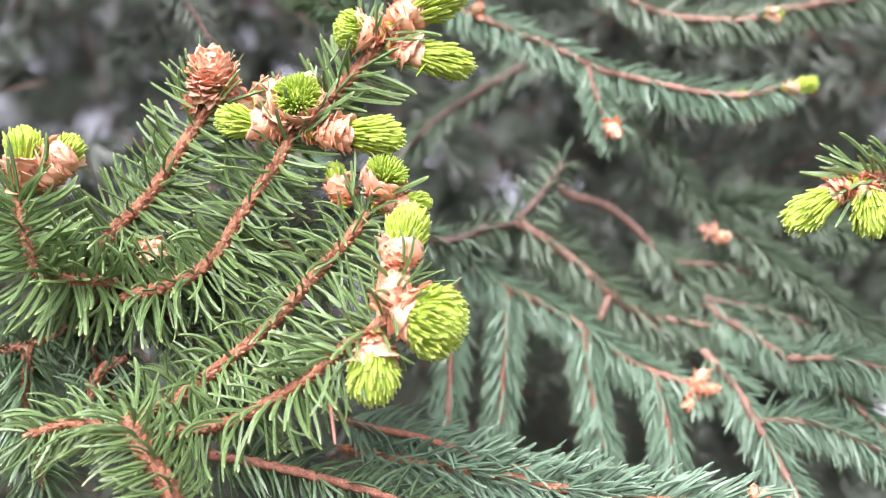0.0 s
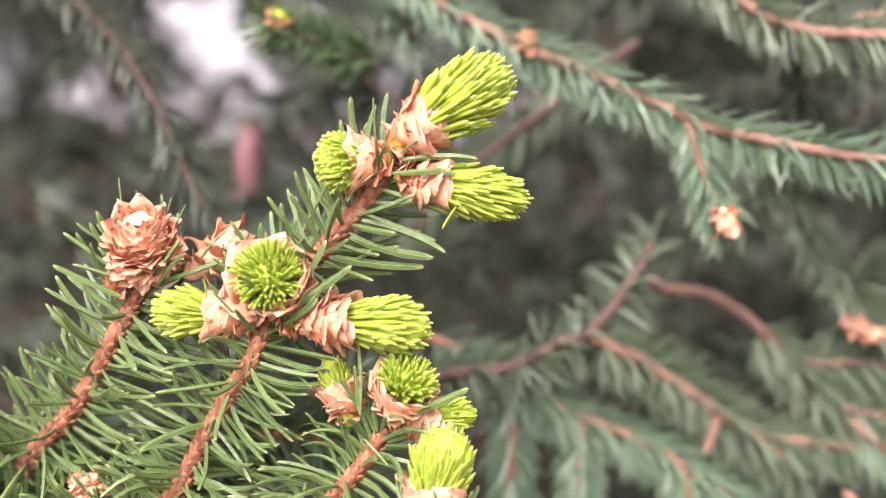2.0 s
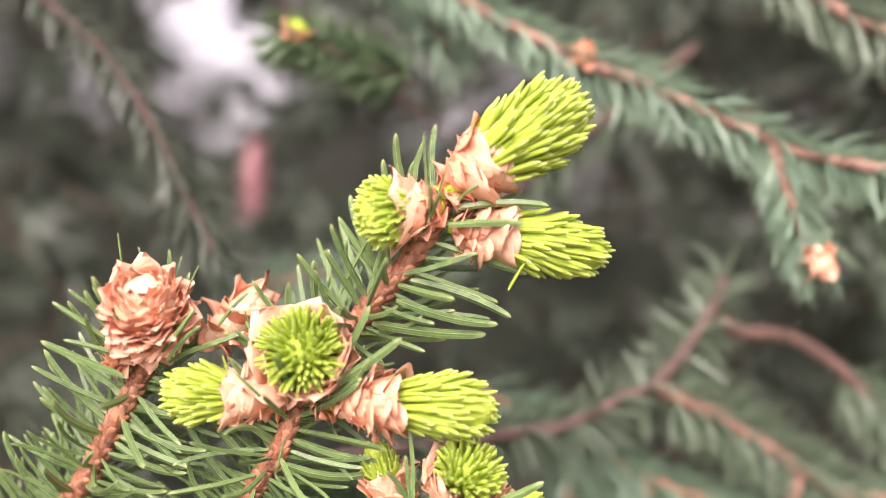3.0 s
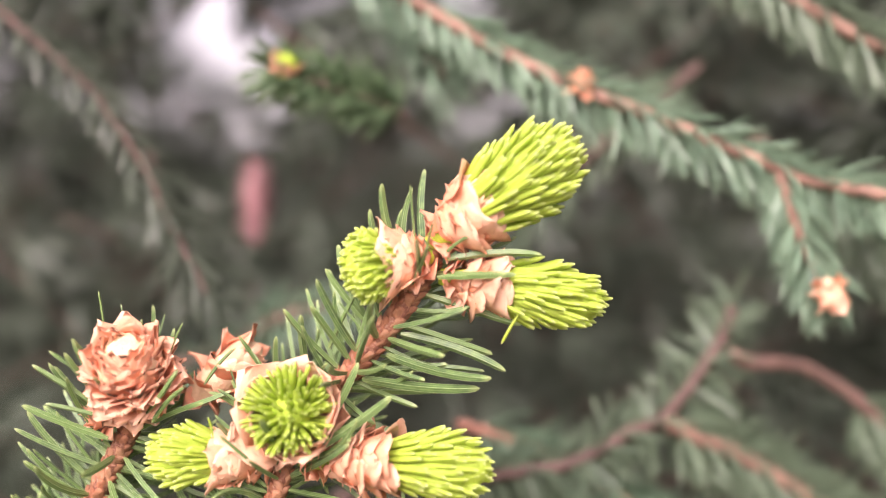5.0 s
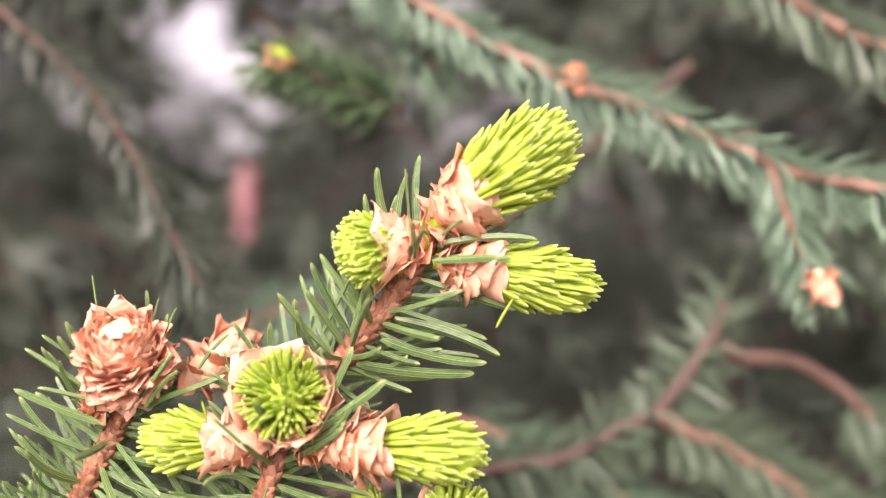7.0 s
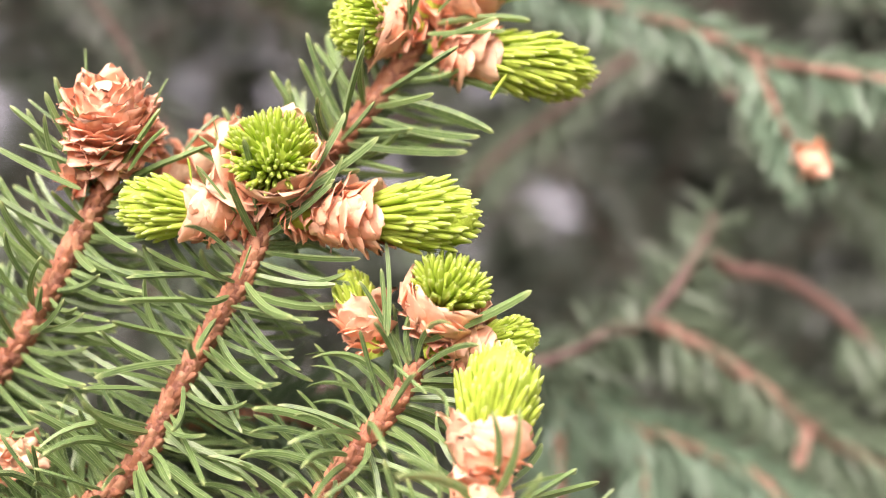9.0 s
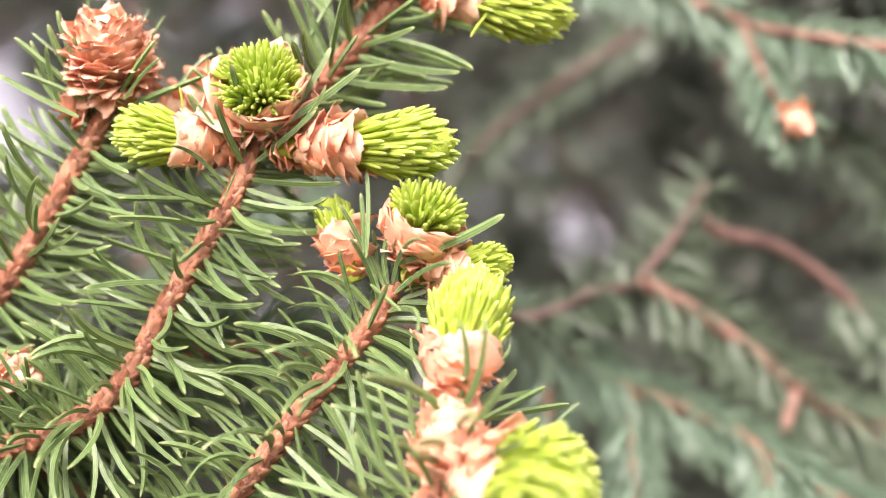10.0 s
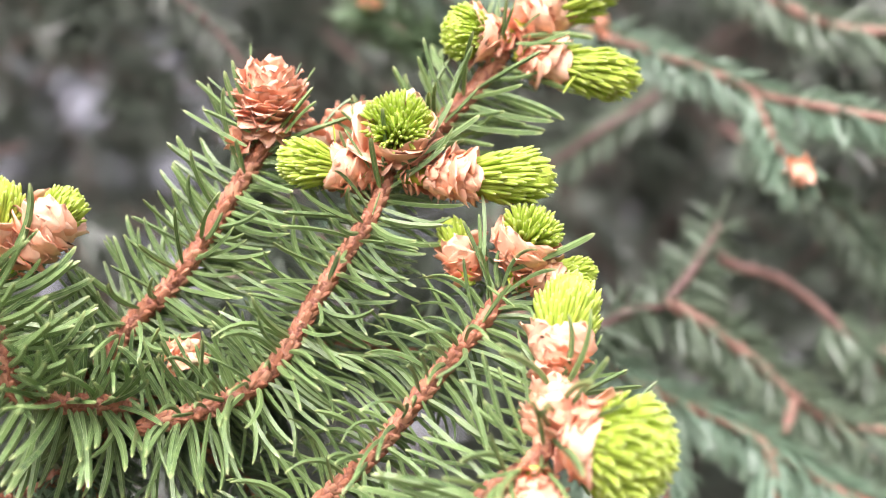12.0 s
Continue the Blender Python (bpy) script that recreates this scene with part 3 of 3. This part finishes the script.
young_shoot(rng, T8, (13.5, 2.8, -1.42), (13.5, 2.3, -3.4), 0.55, 110, 0.3, 22, 18, collar_r=0.38)

def set_needles(parent, rows, seed, meshes=NEEDLES, name="needle", bow=None):
    """Single needles that stand out, from root to tip (centimetres)."""
    rng = random.Random(seed)
    for r in rows:
        a, b = Vector(r[:3]), Vector(r[3:])
        d = b - a
        L = d.length
        d.normalize()
        x = (Vector((0, 0, 1)) * rng.choice((-1, 1)) + Vector((0.3, -0.3, 0))).cross(d).cross(d)
        x.normalize()
        m = Matrix((x * L, d.cross(x) * L, d * L)).transposed().to_4x4() * 0.01
        m.translation = cm(*a)
        part(name, meshes[rng.randrange(min(4, len(meshes))) if bow is None else bow], None, parent, "", m)


set_needles(T1, [
    (-1.20, 2.80, 2.22, -1.25, 2.60, 3.04),
    (-1.04, 2.70, 1.95, -0.90, 2.50, 2.45),
    (-0.73, 2.80, 1.95, -0.34, 2.50, 2.34),
    (-0.69, 2.90, 1.86, 0.78, 2.80, 2.14),
    (-0.85, 2.70, 1.59, 0.38, 2.60, 1.62),
    (-1.05, 3.20, 1.28, 0.47, 3.10, 0.78),
    (-1.46, 3.10, 0.66, 0.28, 2.90, 0.33),
    (-1.69, 3.10, 0.33, -0.10, 2.80, -0.30),
    (-1.20, 3.40, 0.11, -0.11, 3.40, 0.05),
    (-2.10, 3.20, -0.07, -0.23, 3.00, -0.41),
    (-2.03, 2.90, 0.72, -2.42, 2.70, 1.24),
    (-2.17, 3.00, 0.45, -1.88, 2.80, 1.34),
    (-2.64, 3.20, 0.43, -2.21, 3.00, 1.34),
], 1)
set_needles(T2, [
    (-3.69, 2.60, -1.38, -4.21, 2.20, -0.77),
    (-3.07, 2.70, -1.23, -1.49, 2.30, -0.38),
    (-2.97, 2.90, -1.23, -1.98, 2.60, 0.17),
    (-3.81, 2.90, -0.56, -4.32, 2.70, -0.11),
    (-4.03, 2.90, -0.33, -4.16, 2.80, 0.17),
    (-4.72, 3.40, -0.17, -4.28, 3.30, 0.50),
    (-3.72, 3.20, 0.08, -3.86, 3.20, 0.44),
], 2)
set_needles(T3, [
    (-6.24, 3.10, 0.73, -6.29, 3.00, 1.41),
    (-5.96, 3.20, 0.72, -5.97, 3.20, 1.19),
    (-5.38, 3.00, 0.55, -5.24, 3.00, 1.03),
    (-5.16, 3.00, 0.42, -4.97, 2.90, 0.90),
    (-5.99, 2.80, -0.66, -5.46, 2.50, -0.23),
    (-5.42, 2.80, -0.67, -4.92, 2.50, 0.03),
    (-6.11, 2.90, -0.63, -7.03, 2.60, -0.28),
    (-6.36, 3.00, -0.02, -7.07, 2.80, 0.45),
    (-6.33, 2.90, -0.41, -7.24, 2.60, 0.29),
    (-6.16, 2.90, -0.94, -7.45, 2.60, -0.41),
], 3)
set_needles(T4, [
    (-0.90, 2.80, -3.27, 0.78, 2.40, -2.71),
    (-1.40, 2.90, -3.17, -1.32, 2.60, -1.77),
    (-1.44, 2.90, -3.09, -1.47, 2.70, -2.18),
    (-1.31, 2.80, -3.61, -0.81, 2.50, -4.07),
    (-1.45, 3.00, -3.03, -1.70, 2.80, -2.76),
    (-3.46, 2.60, -1.87, -3.58, 2.40, -2.42),
], 4)
set_needles(T5, [
    (-1.25, 2.50, -7.75, -3.27, 2.30, -7.10),
    (-0.59, 2.50, -6.65, -1.14, 2.30, -5.25),
    (-0.90, 2.60, -6.64, -1.42, 2.40, -4.99),
    (-0.49, 2.40, -6.32, -0.69, 2.30, -4.96),
    (-1.24, 2.70, -6.81, -1.59, 2.60, -5.39),
    (-1.41, 2.40, -8.08, -1.49, 2.30, -9.43),
    (-1.30, 2.40, -7.94, -1.28, 2.30, -9.18),
    (-0.15, 2.40, -7.44, 0.71, 2.20, -7.95),
    (1.41, 2.40, -5.83, 1.80, 2.30, -5.36),
    (0.51, 2.60, -5.06, 0.92, 2.50, -4.59),
    (-1.06, 2.40, -7.84, -1.55, 2.20, -8.50),
    (-0.62, 2.20, -7.10, -1.44, 2.00, -7.43),
], 5)
set_needles(T1, [
    (-0.20, 2.70, 2.52, 1.29, 2.60, 2.74),
    (0.45, 2.80, 1.02, 0.12, 2.70, 0.55),
], 6, TENDERS[0], "soft_needle", 2)
set_needles(T2, [
    (-4.40, 2.60, -0.90, -4.42, 2.50, -0.54),
], 7, TENDERS[0], "soft_needle", 2)

DRY = bowed_meshes("dry_needle", (FINE[0] * np.array([SLIM * 1.1, SLIM * 1.1, 1]), FINE[1], FINE[2]), (0.0,), DRY_NEEDLE)
set_needles(T5, [(-1.55, 2.45, -8.75, -1.22, 2.30, -10.19)], 8, DRY, "dry_needle", 0)

focus_at = cm(-1.6, 2.8, -4.4)
cam.data.dof.focus_object = min((o for o in T4.children if o.name.startswith("needle")), key=lambda o: (o.matrix_basis.translation - focus_at).length)

# ---- branches behind ----
FARTWIG = dict(front=0.1, near=-0.02, hang=0.9, curve=(0.12, 0.5), singles=False, many=NEEDLE_BLUE, shape=HOOKED, bark=BARK_FAR, dense=1.8, name="spruce_branch", stem_step=0.1, pegs=False, group="spruce branches behind", category="branch")
H1, rng = twig(21, [(-13.73, 7.0, -8.23), (-11.23, 6.6, -7.77), (-9.66, 6.2, -7.04), (-8.49, 5.8, -5.86), (-6.82, 5.8, -5.3), (-5.09, 6.0, -5.42)], 0.16, 0.13, "brown branch that carries the near twigs", 520, 1.3, 0.12, lean=(50, 85),
               **{**FARTWIG, "many": NEEDLE_MANY, "front": 0.5, "bark": BARK_DIM, "pegs": True, "stem_step": 0.05}, extra=[([(-8.75, 5.6, -9.16), (-8.56, 5.5, -8.48), (-7.85, 5.5, -8.0)], 0.15, 0.12, 20), ([(-9.4, 5.8, -6.9), (-8.6, 6.3, -8.6), (-7.0, 6.6, -10.4)], 0.15, 0.1, 220), ([(-8.0, 5.6, -5.8), (-5.8, 6.3, -7.4), (-4.0, 6.6, -9.6)], 0.15, 0.1, 260),
               ([(-11.0, 6.2, -7.8), (-10.8, 6.4, -10.0), (-10.0, 6.6, -12.0)], 0.15, 0.1, 220), ([(-6.8, 5.6, -5.24), (-4.2, 6.0, -4.2), (-2.0, 6.2, -4.4)], 0.12, 0.1, 240)])
for way in ((0.55, -0.1, 0.3), (0.75, 0.0, -0.05), (0.2, -0.1, -0.35), (0.1, 0.0, 0.3)):
    scaly_bud(rng, H1, (-7.4, 4.0, -5.0), (-7.4 + way[0], 4.0 + way[1], -5.0 + way[2]), 0.2, 10, "small pale orange bud", MEMBRANE, 0.2)
H3, rng = twig(22, [(-5.04, 4.2, -10.64), (-3.1, 4.4, -10.85), (-0.44, 4.6, -11.34), (2.0, 5.0, -12.0)], 0.15, 0.12, "thin orange spruce twig in the shade below", 260, 1.2, 0.12, lean=(50, 85), **{**FARTWIG, "many": NEEDLE_MANY, "bark": BARK})

B1, rng = twig(31, [(-3.4, 9.6, 8.6), (-1.2, 9.1, 7.05), (0.4, 8.8, 6.05), (1.8, 8.5, 5.3), (3.4, 8.2, 4.6), (4.7, 7.9, 4.0), (5.95, 7.75, 3.42), (7.05, 7.6, 3.05), (10.6, 7.2, 2.45), (12.4, 6.8, 2.74)], 0.14, 0.11, "brown spruce branch with blue-green needles and bursting buds", 1100, 0.95, 0.12, lean=(45, 80), droop=0.35, **FARTWIG,
               extra=[([(5.95, 7.75, 3.4), (6.32, 7.6, 2.1), (6.75, 7.4, 1.0)], 0.11, 0.08, 280)])
young_shoot(rng, B1, (10.7, 7.4, 2.48), (11.4, 7.2, 2.53), 0.25, 40, 0.35, 14, scale_size=0.17, collar_r=0.2)
young_shoot(rng, B1, (12.36, 6.9, 2.71), (13.65, 6.7, 3.0), 0.27, 60, 0.4, 14, scale_size=0.2, collar_r=0.2)
scaly_bud(rng, B1, (6.62, 7.1, 1.2), (6.9, 6.95, 0.62), 0.36, 20, "pale orange bud", MEMBRANE, 0.25)
scaly_bud(rng, B1, (2.0, 8.3, 5.1), (2.1, 8.1, 5.45), 0.22, 16, "pale orange bud", MEMBRANE, 0.22)
B2, rng = twig(32, [(-0.67, 9.6, -2.02), (0.99, 9.8, -2.68), (3.72, 10.0, -4.17), (5.78, 10.0, -4.98), (8.18, 9.6, -6.5), (10.16, 8.8, -7.29)], 0.15, 0.12, "orange-stemmed spruce branch with hanging blue-green side twigs", 1900, 1.1, 0.13, lean=(45, 80), droop=0.5, **{**FARTWIG, "bark": BARK_MID},
               extra=[([(3.83, 10.0, -4.27), (3.82, 9.7, -6.1), (3.8, 9.4, -9.03)], 0.12, 0.09, 756), ([(6.48, 9.8, -5.51), (6.81, 9.6, -7.28), (7.3, 9.2, -9.57)], 0.12, 0.09, 684), ([(2.04, 9.9, -3.3), (1.98, 9.6, -6.04), (2.04, 9.2, -9.14)], 0.12, 0.09, 684), ([(8.88, 9.2, -6.87), (9.26, 9.0, -8.3), (9.65, 8.8, -10.35)], 0.12, 0.09, 576)])
for way in ((0.9, -0.2, -0.07), (0.42, -0.2, 0.56), (-0.2, -0.2, -0.82)):
    scaly_bud(rng, B2, (10.1, 8.8, -7.29), (10.1 + way[0], 8.8 + way[1], -7.29 + way[2]), 0.3, 16, "closed orange bud", PAPER, 0.25)
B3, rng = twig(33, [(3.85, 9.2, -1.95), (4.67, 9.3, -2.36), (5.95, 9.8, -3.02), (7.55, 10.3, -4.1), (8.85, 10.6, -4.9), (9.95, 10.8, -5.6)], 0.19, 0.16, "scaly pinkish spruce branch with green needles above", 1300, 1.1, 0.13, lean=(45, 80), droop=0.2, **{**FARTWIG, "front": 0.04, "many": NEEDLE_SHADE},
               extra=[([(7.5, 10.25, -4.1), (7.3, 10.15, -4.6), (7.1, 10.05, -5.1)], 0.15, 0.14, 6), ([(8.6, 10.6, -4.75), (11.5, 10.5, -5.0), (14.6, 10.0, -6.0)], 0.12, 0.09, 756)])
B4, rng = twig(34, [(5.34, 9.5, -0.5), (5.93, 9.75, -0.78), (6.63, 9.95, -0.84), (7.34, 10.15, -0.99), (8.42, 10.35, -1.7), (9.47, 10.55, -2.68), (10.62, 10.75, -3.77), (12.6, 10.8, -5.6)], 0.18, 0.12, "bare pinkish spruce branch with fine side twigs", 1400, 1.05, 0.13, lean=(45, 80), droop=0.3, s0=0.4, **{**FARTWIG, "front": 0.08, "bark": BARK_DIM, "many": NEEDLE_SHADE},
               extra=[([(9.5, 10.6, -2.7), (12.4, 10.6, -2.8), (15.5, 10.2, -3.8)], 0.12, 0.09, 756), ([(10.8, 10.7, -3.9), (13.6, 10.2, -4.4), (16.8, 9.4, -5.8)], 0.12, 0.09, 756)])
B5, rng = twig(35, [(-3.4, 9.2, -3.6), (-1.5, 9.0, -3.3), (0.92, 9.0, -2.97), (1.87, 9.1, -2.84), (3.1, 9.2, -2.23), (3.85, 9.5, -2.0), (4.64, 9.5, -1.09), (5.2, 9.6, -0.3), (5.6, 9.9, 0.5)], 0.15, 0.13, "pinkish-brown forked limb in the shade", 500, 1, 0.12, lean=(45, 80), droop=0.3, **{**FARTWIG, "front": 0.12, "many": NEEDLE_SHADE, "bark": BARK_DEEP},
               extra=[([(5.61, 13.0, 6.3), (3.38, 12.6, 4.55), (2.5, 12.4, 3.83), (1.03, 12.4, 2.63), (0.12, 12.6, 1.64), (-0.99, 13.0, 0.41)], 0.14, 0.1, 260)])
B6, rng = twig(36, [ (-1.22, 7.20, -10.15), (-0.31, 7.00, -10.26), (0.93, 6.60, -10.40), (3.36, 6.00, -10.64), (6.72, 5.20, -11.04), (10.77, 4.40, -11.04) ], 0.14, 0.11, "orange-stemmed spruce twig with thick green needles", 900, 1.25, 0.13, lean=(35, 70), lift=0.1, curve=(0.1, 0.45), many=NEEDLE_BLUE, group="near spruce twigs", singles=False, category="twig", front=0.4)
for k in range(4):
    scaly_bud(rng, B6, (10.67, 4.40, -11.04), (10.77 + 0.35 * k, 4.20, -10.49 - 0.1 * k), 0.22, 12, "closed orange bud", BARK, 0.25)
B6b, rng = twig(37, [(-1.64, 6.8, -9.2), (-0.55, 6.6, -9.48), (1.22, 6.3, -9.72), (3.34, 6.0, -10.27), (5.92, 5.6, -10.6)], 0.12, 0.1, "thin spruce twig with green needles", 360, 1.2, 0.13, lean=(40, 75), **{**FARTWIG, "bark": BARK})
B7, rng = twig(38, [(10.58, 9.6, -5.88), (11.61, 9.0, -7.18), (12.2, 8.4, -8.49), (13.04, 8.0, -10.11), (13.64, 7.6, -11.68)], 0.15, 0.12, "orange-brown hanging spruce branch", 620, 1.1, 0.12, lean=(45, 80), droop=0.2, **FARTWIG,
               extra=[([(12.14, 8.5, -8.31), (14.16, 8.4, -8.27), (16.51, 8.0, -9.16)], 0.12, 0.09, 520)])
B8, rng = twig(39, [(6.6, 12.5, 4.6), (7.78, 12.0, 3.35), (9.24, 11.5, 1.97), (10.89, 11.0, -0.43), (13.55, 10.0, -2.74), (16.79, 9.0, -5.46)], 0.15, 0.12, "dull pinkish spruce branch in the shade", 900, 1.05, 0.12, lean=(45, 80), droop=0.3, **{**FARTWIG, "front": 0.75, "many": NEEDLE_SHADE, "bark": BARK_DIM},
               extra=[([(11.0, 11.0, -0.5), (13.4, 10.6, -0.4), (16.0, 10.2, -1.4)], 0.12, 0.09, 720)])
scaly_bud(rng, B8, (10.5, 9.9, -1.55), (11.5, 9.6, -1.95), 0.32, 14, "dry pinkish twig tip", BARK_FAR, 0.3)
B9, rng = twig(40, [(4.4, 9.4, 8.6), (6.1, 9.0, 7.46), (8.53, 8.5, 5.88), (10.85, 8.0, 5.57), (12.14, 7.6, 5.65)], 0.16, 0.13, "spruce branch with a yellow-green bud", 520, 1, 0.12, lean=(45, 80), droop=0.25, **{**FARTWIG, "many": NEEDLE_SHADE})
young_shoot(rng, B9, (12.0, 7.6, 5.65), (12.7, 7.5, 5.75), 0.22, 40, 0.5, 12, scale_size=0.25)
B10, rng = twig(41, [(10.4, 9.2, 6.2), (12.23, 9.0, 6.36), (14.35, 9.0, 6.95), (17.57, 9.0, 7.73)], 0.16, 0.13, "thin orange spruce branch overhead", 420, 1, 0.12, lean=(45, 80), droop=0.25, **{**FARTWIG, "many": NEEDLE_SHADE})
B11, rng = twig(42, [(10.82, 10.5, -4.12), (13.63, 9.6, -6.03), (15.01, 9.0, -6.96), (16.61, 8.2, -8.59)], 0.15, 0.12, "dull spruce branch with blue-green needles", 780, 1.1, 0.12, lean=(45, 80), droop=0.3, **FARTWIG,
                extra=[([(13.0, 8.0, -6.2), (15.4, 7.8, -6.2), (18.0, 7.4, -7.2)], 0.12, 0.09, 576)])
B12, rng = twig(43, [(-12.5, 10.4, 8.6), (-10.72, 10.0, 7.22), (-8.79, 9.5, 5.62), (-7.54, 9.0, 4.08), (-6.45, 8.5, 2.13), (-5.82, 8.3, 0.96)], 0.11, 0.07, "bare brown spruce branch behind", 130, 0.9, 0.11, lean=(45, 80), droop=0.3, **{**FARTWIG, "front": 0.75, "many": NEEDLE_DEEP_SHADE, "bark": BARK_DEEP})
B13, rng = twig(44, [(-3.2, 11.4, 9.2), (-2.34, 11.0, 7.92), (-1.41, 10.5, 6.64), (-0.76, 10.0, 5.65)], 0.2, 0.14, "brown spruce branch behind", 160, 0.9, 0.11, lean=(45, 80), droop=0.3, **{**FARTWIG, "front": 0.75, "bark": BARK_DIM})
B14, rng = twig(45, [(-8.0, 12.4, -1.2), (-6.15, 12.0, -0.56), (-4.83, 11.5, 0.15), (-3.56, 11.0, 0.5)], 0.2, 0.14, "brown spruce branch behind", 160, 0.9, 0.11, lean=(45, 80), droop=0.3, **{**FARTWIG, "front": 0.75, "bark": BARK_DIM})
B16, rng = twig(46, [(-1.6, 9.9, 4.8), (-2.38, 9.6, 5.1), (-3.32, 9.2, 5.42), (-4.29, 8.8, 5.66)], 0.1, 0.08, "thin green spruce twig with a yellow-green bud", 200, 0.9, 0.11, lean=(45, 80), **{**FARTWIG, "front": 0.8, "bark": BARK_DEEP, "many": NEEDLE_MANY})
young_shoot(rng, B16, (-4.25, 8.7, 5.58), (-4.04, 8.5, 6.0), 0.27, 40, 0.45, 12, scale_size=0.25)


# ---- a young pink cone on its own twig, behind ----
def pink_cone():
    t = thing("spruce_cone", (-7.5, 20.0, -1.7), "upright pink young spruce cone deep in the shade", "cone")
    rng = random.Random(61)
    line = smooth_path([(-7.5, 20.0, -1.7), (-7.28, 20.0, 0.12), (-7.22, 20.0, 1.55)], 0.1)
    part("stem", stem_mesh("stem", line, 0.12, 0.12, False, rng), BARK_DIM, t)
    base, axis = Vector((-7.22, 20.0, 1.4)), (0.08, 0.0, 1.0)
    body = part("cone", blob_mesh("cone", base, axis, 3.0, ((0, 0.12), (0.2, 0.28), (0.5, 0.34), (0.8, 0.25), (1.0, 0.03))), PINK, t)
    x, y, z = frame_of(axis)
    for k in range(60):
        h = (k + 0.5) / 60
        rad = x * math.cos(k * 2.39996) + y * math.sin(k * 2.39996)
        d = (rad + z * 0.5).normalized()
        m = Matrix((z * 0.3, d.cross(z) * 0.3, d * 0.3)).transposed().to_4x4() * 0.01
        m.translation = cm(*(base + z * 3.0 * h + rad * 0.28 * math.sin(0.3 + 2.4 * h)))
        part("cone_scale", CONE_SCALE, None, body, "", m)


# ---- deep foliage of the same tree and its neighbours ----
# gaps that run slantwise through the crown: where they open (side, depth, height), their slant (side, height) and half widths
GAPS = ((0.2, -13.7, 2.7, -0.32, 0.215, 0.035, 0.035), (0.2, -13.7, 2.7, -0.25, 0.205, 0.03, 0.035), (0.2, -13.7, 2.7, -0.2, 0.215, 0.012, 0.016), (0.4, -26.8, -10.9, -0.36, 0.375, 0.01, 0.008), (0.4, -26.8, -10.9, -0.19, 0.41, 0.016, 0.008),
        (0.4, -26.8, -10.9, 0.4, 0.37, 0.014, 0.016), (0.4, -26.8, -10.9, 0.365, 0.33, 0.01, 0.012), (0.4, -26.8, -10.9, 0.29, 0.35, 0.01, 0.012), (-3.1, -17.0, -9.2, -0.36, 0.53, 0.012, 0.012), (-3.1, -17.0, -9.2, -0.22, 0.5, 0.014, 0.014))


def open_to_sky(line):
    """Whether a limb crosses one of the gaps in the crown."""
    for x, y, z, u, v, r, q in GAPS:
        far = line[:, 1] - y
        if (((line[:, 0] - x) / far - u) ** 2 / r**2 + ((line[:, 2] - z) / far - v) ** 2 / q**2 < 1).any():
            return True
    return False


def deep_branches(seed, count, xr, yr, zr, needles, length, width, size, label, material, shape):
    rng = random.Random(seed)
    limbs = []
    rows, stems = [], thing("spruce_foliage", ((xr[0] + xr[1]) / 2, yr[0], zr[0]), label, "foliage", kind="stuff")
    for k in range(count):
        p = np.array([rng.uniform(*xr), rng.uniform(*yr), rng.uniform(*zr)])
        a = rng.uniform(0, 2 * math.pi)
        q = p + size * np.array([math.cos(a), 0.4 * math.sin(a), -0.35 + rng.gauss(0, 0.2)]) * rng.uniform(0.7, 1.3)
        mid = (p + q) / 2 + np.array([0, 0, 0.12 * size])
        line = smooth_path([p, mid, q], size / 10)
        if open_to_sky(line[0]) and rng.random() < (0.88 if yr[0] < 200 else 0.66):
            continue
        d = (q - p) / np.linalg.norm(q - p)
        up = np.array([0, 0, -1.0]) - d * -d[2]
        limbs.append((*p, *d, *(up / np.linalg.norm(up)), np.linalg.norm(q - p), size * 0.016, 0.02))
        rows.append(needle_frames(rng, line, needles, 0, 1, length, width, lean=(40, 85), droop=0.3, radius=0.1))
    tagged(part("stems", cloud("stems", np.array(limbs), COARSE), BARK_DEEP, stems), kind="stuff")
    rows = np.vstack(rows)
    tagged(part("needles", cloud("needles", rows, shape), material, stems), kind="stuff")


PINK = plain_material("pink_cone", (0.38, 0.18, 0.19), (0.68, 0.42, 0.42), 160.0)
CONE_SCALE = scale_mesh(77)
CONE_SCALE.materials.clear()
CONE_SCALE.materials.append(PINK)
pink_cone()
deep_branches(51, 170, (-26, 28), (14, 30), (-20, 24), 240, 1.6, 0.15, 12, "shaded spruce foliage close behind", NEEDLE_DEEP_SHADE, PLAIN)
# these two reach above the view to keep sky light off the depths
deep_branches(57, 440, (-75, 85), (32, 85), (-60, 75), 220, 3.4, 0.4, 28, "spruce foliage further in, darkened for shade", NEEDLE_DEEP_SHADE, SPARE)
deep_branches(53, 620, (-240, 250), (90, 260), (-130, 230), 200, 9.0, 1.3, 80, "spruce crowns of the stand behind, darkened for shade", NEEDLE_DEEP_SHADE, SPARE)
# extra foliage, added to darken the upper right
deep_branches(54, 70, (6, 34), (17, 34), (2, 24), 240, 1.6, 0.15, 12, "shaded spruce foliage added overhead behind", NEEDLE_DEEP_SHADE, PLAIN)
# added behind all the rest to close off sky between the crowns
deep_branches(55, 330, (-420, 430), (270, 420), (-140, 380), 160, 16.0, 2.6, 130, "wall of spruces added at the back, darkened for shade", NEEDLE_DEEP_SHADE, SPARE)
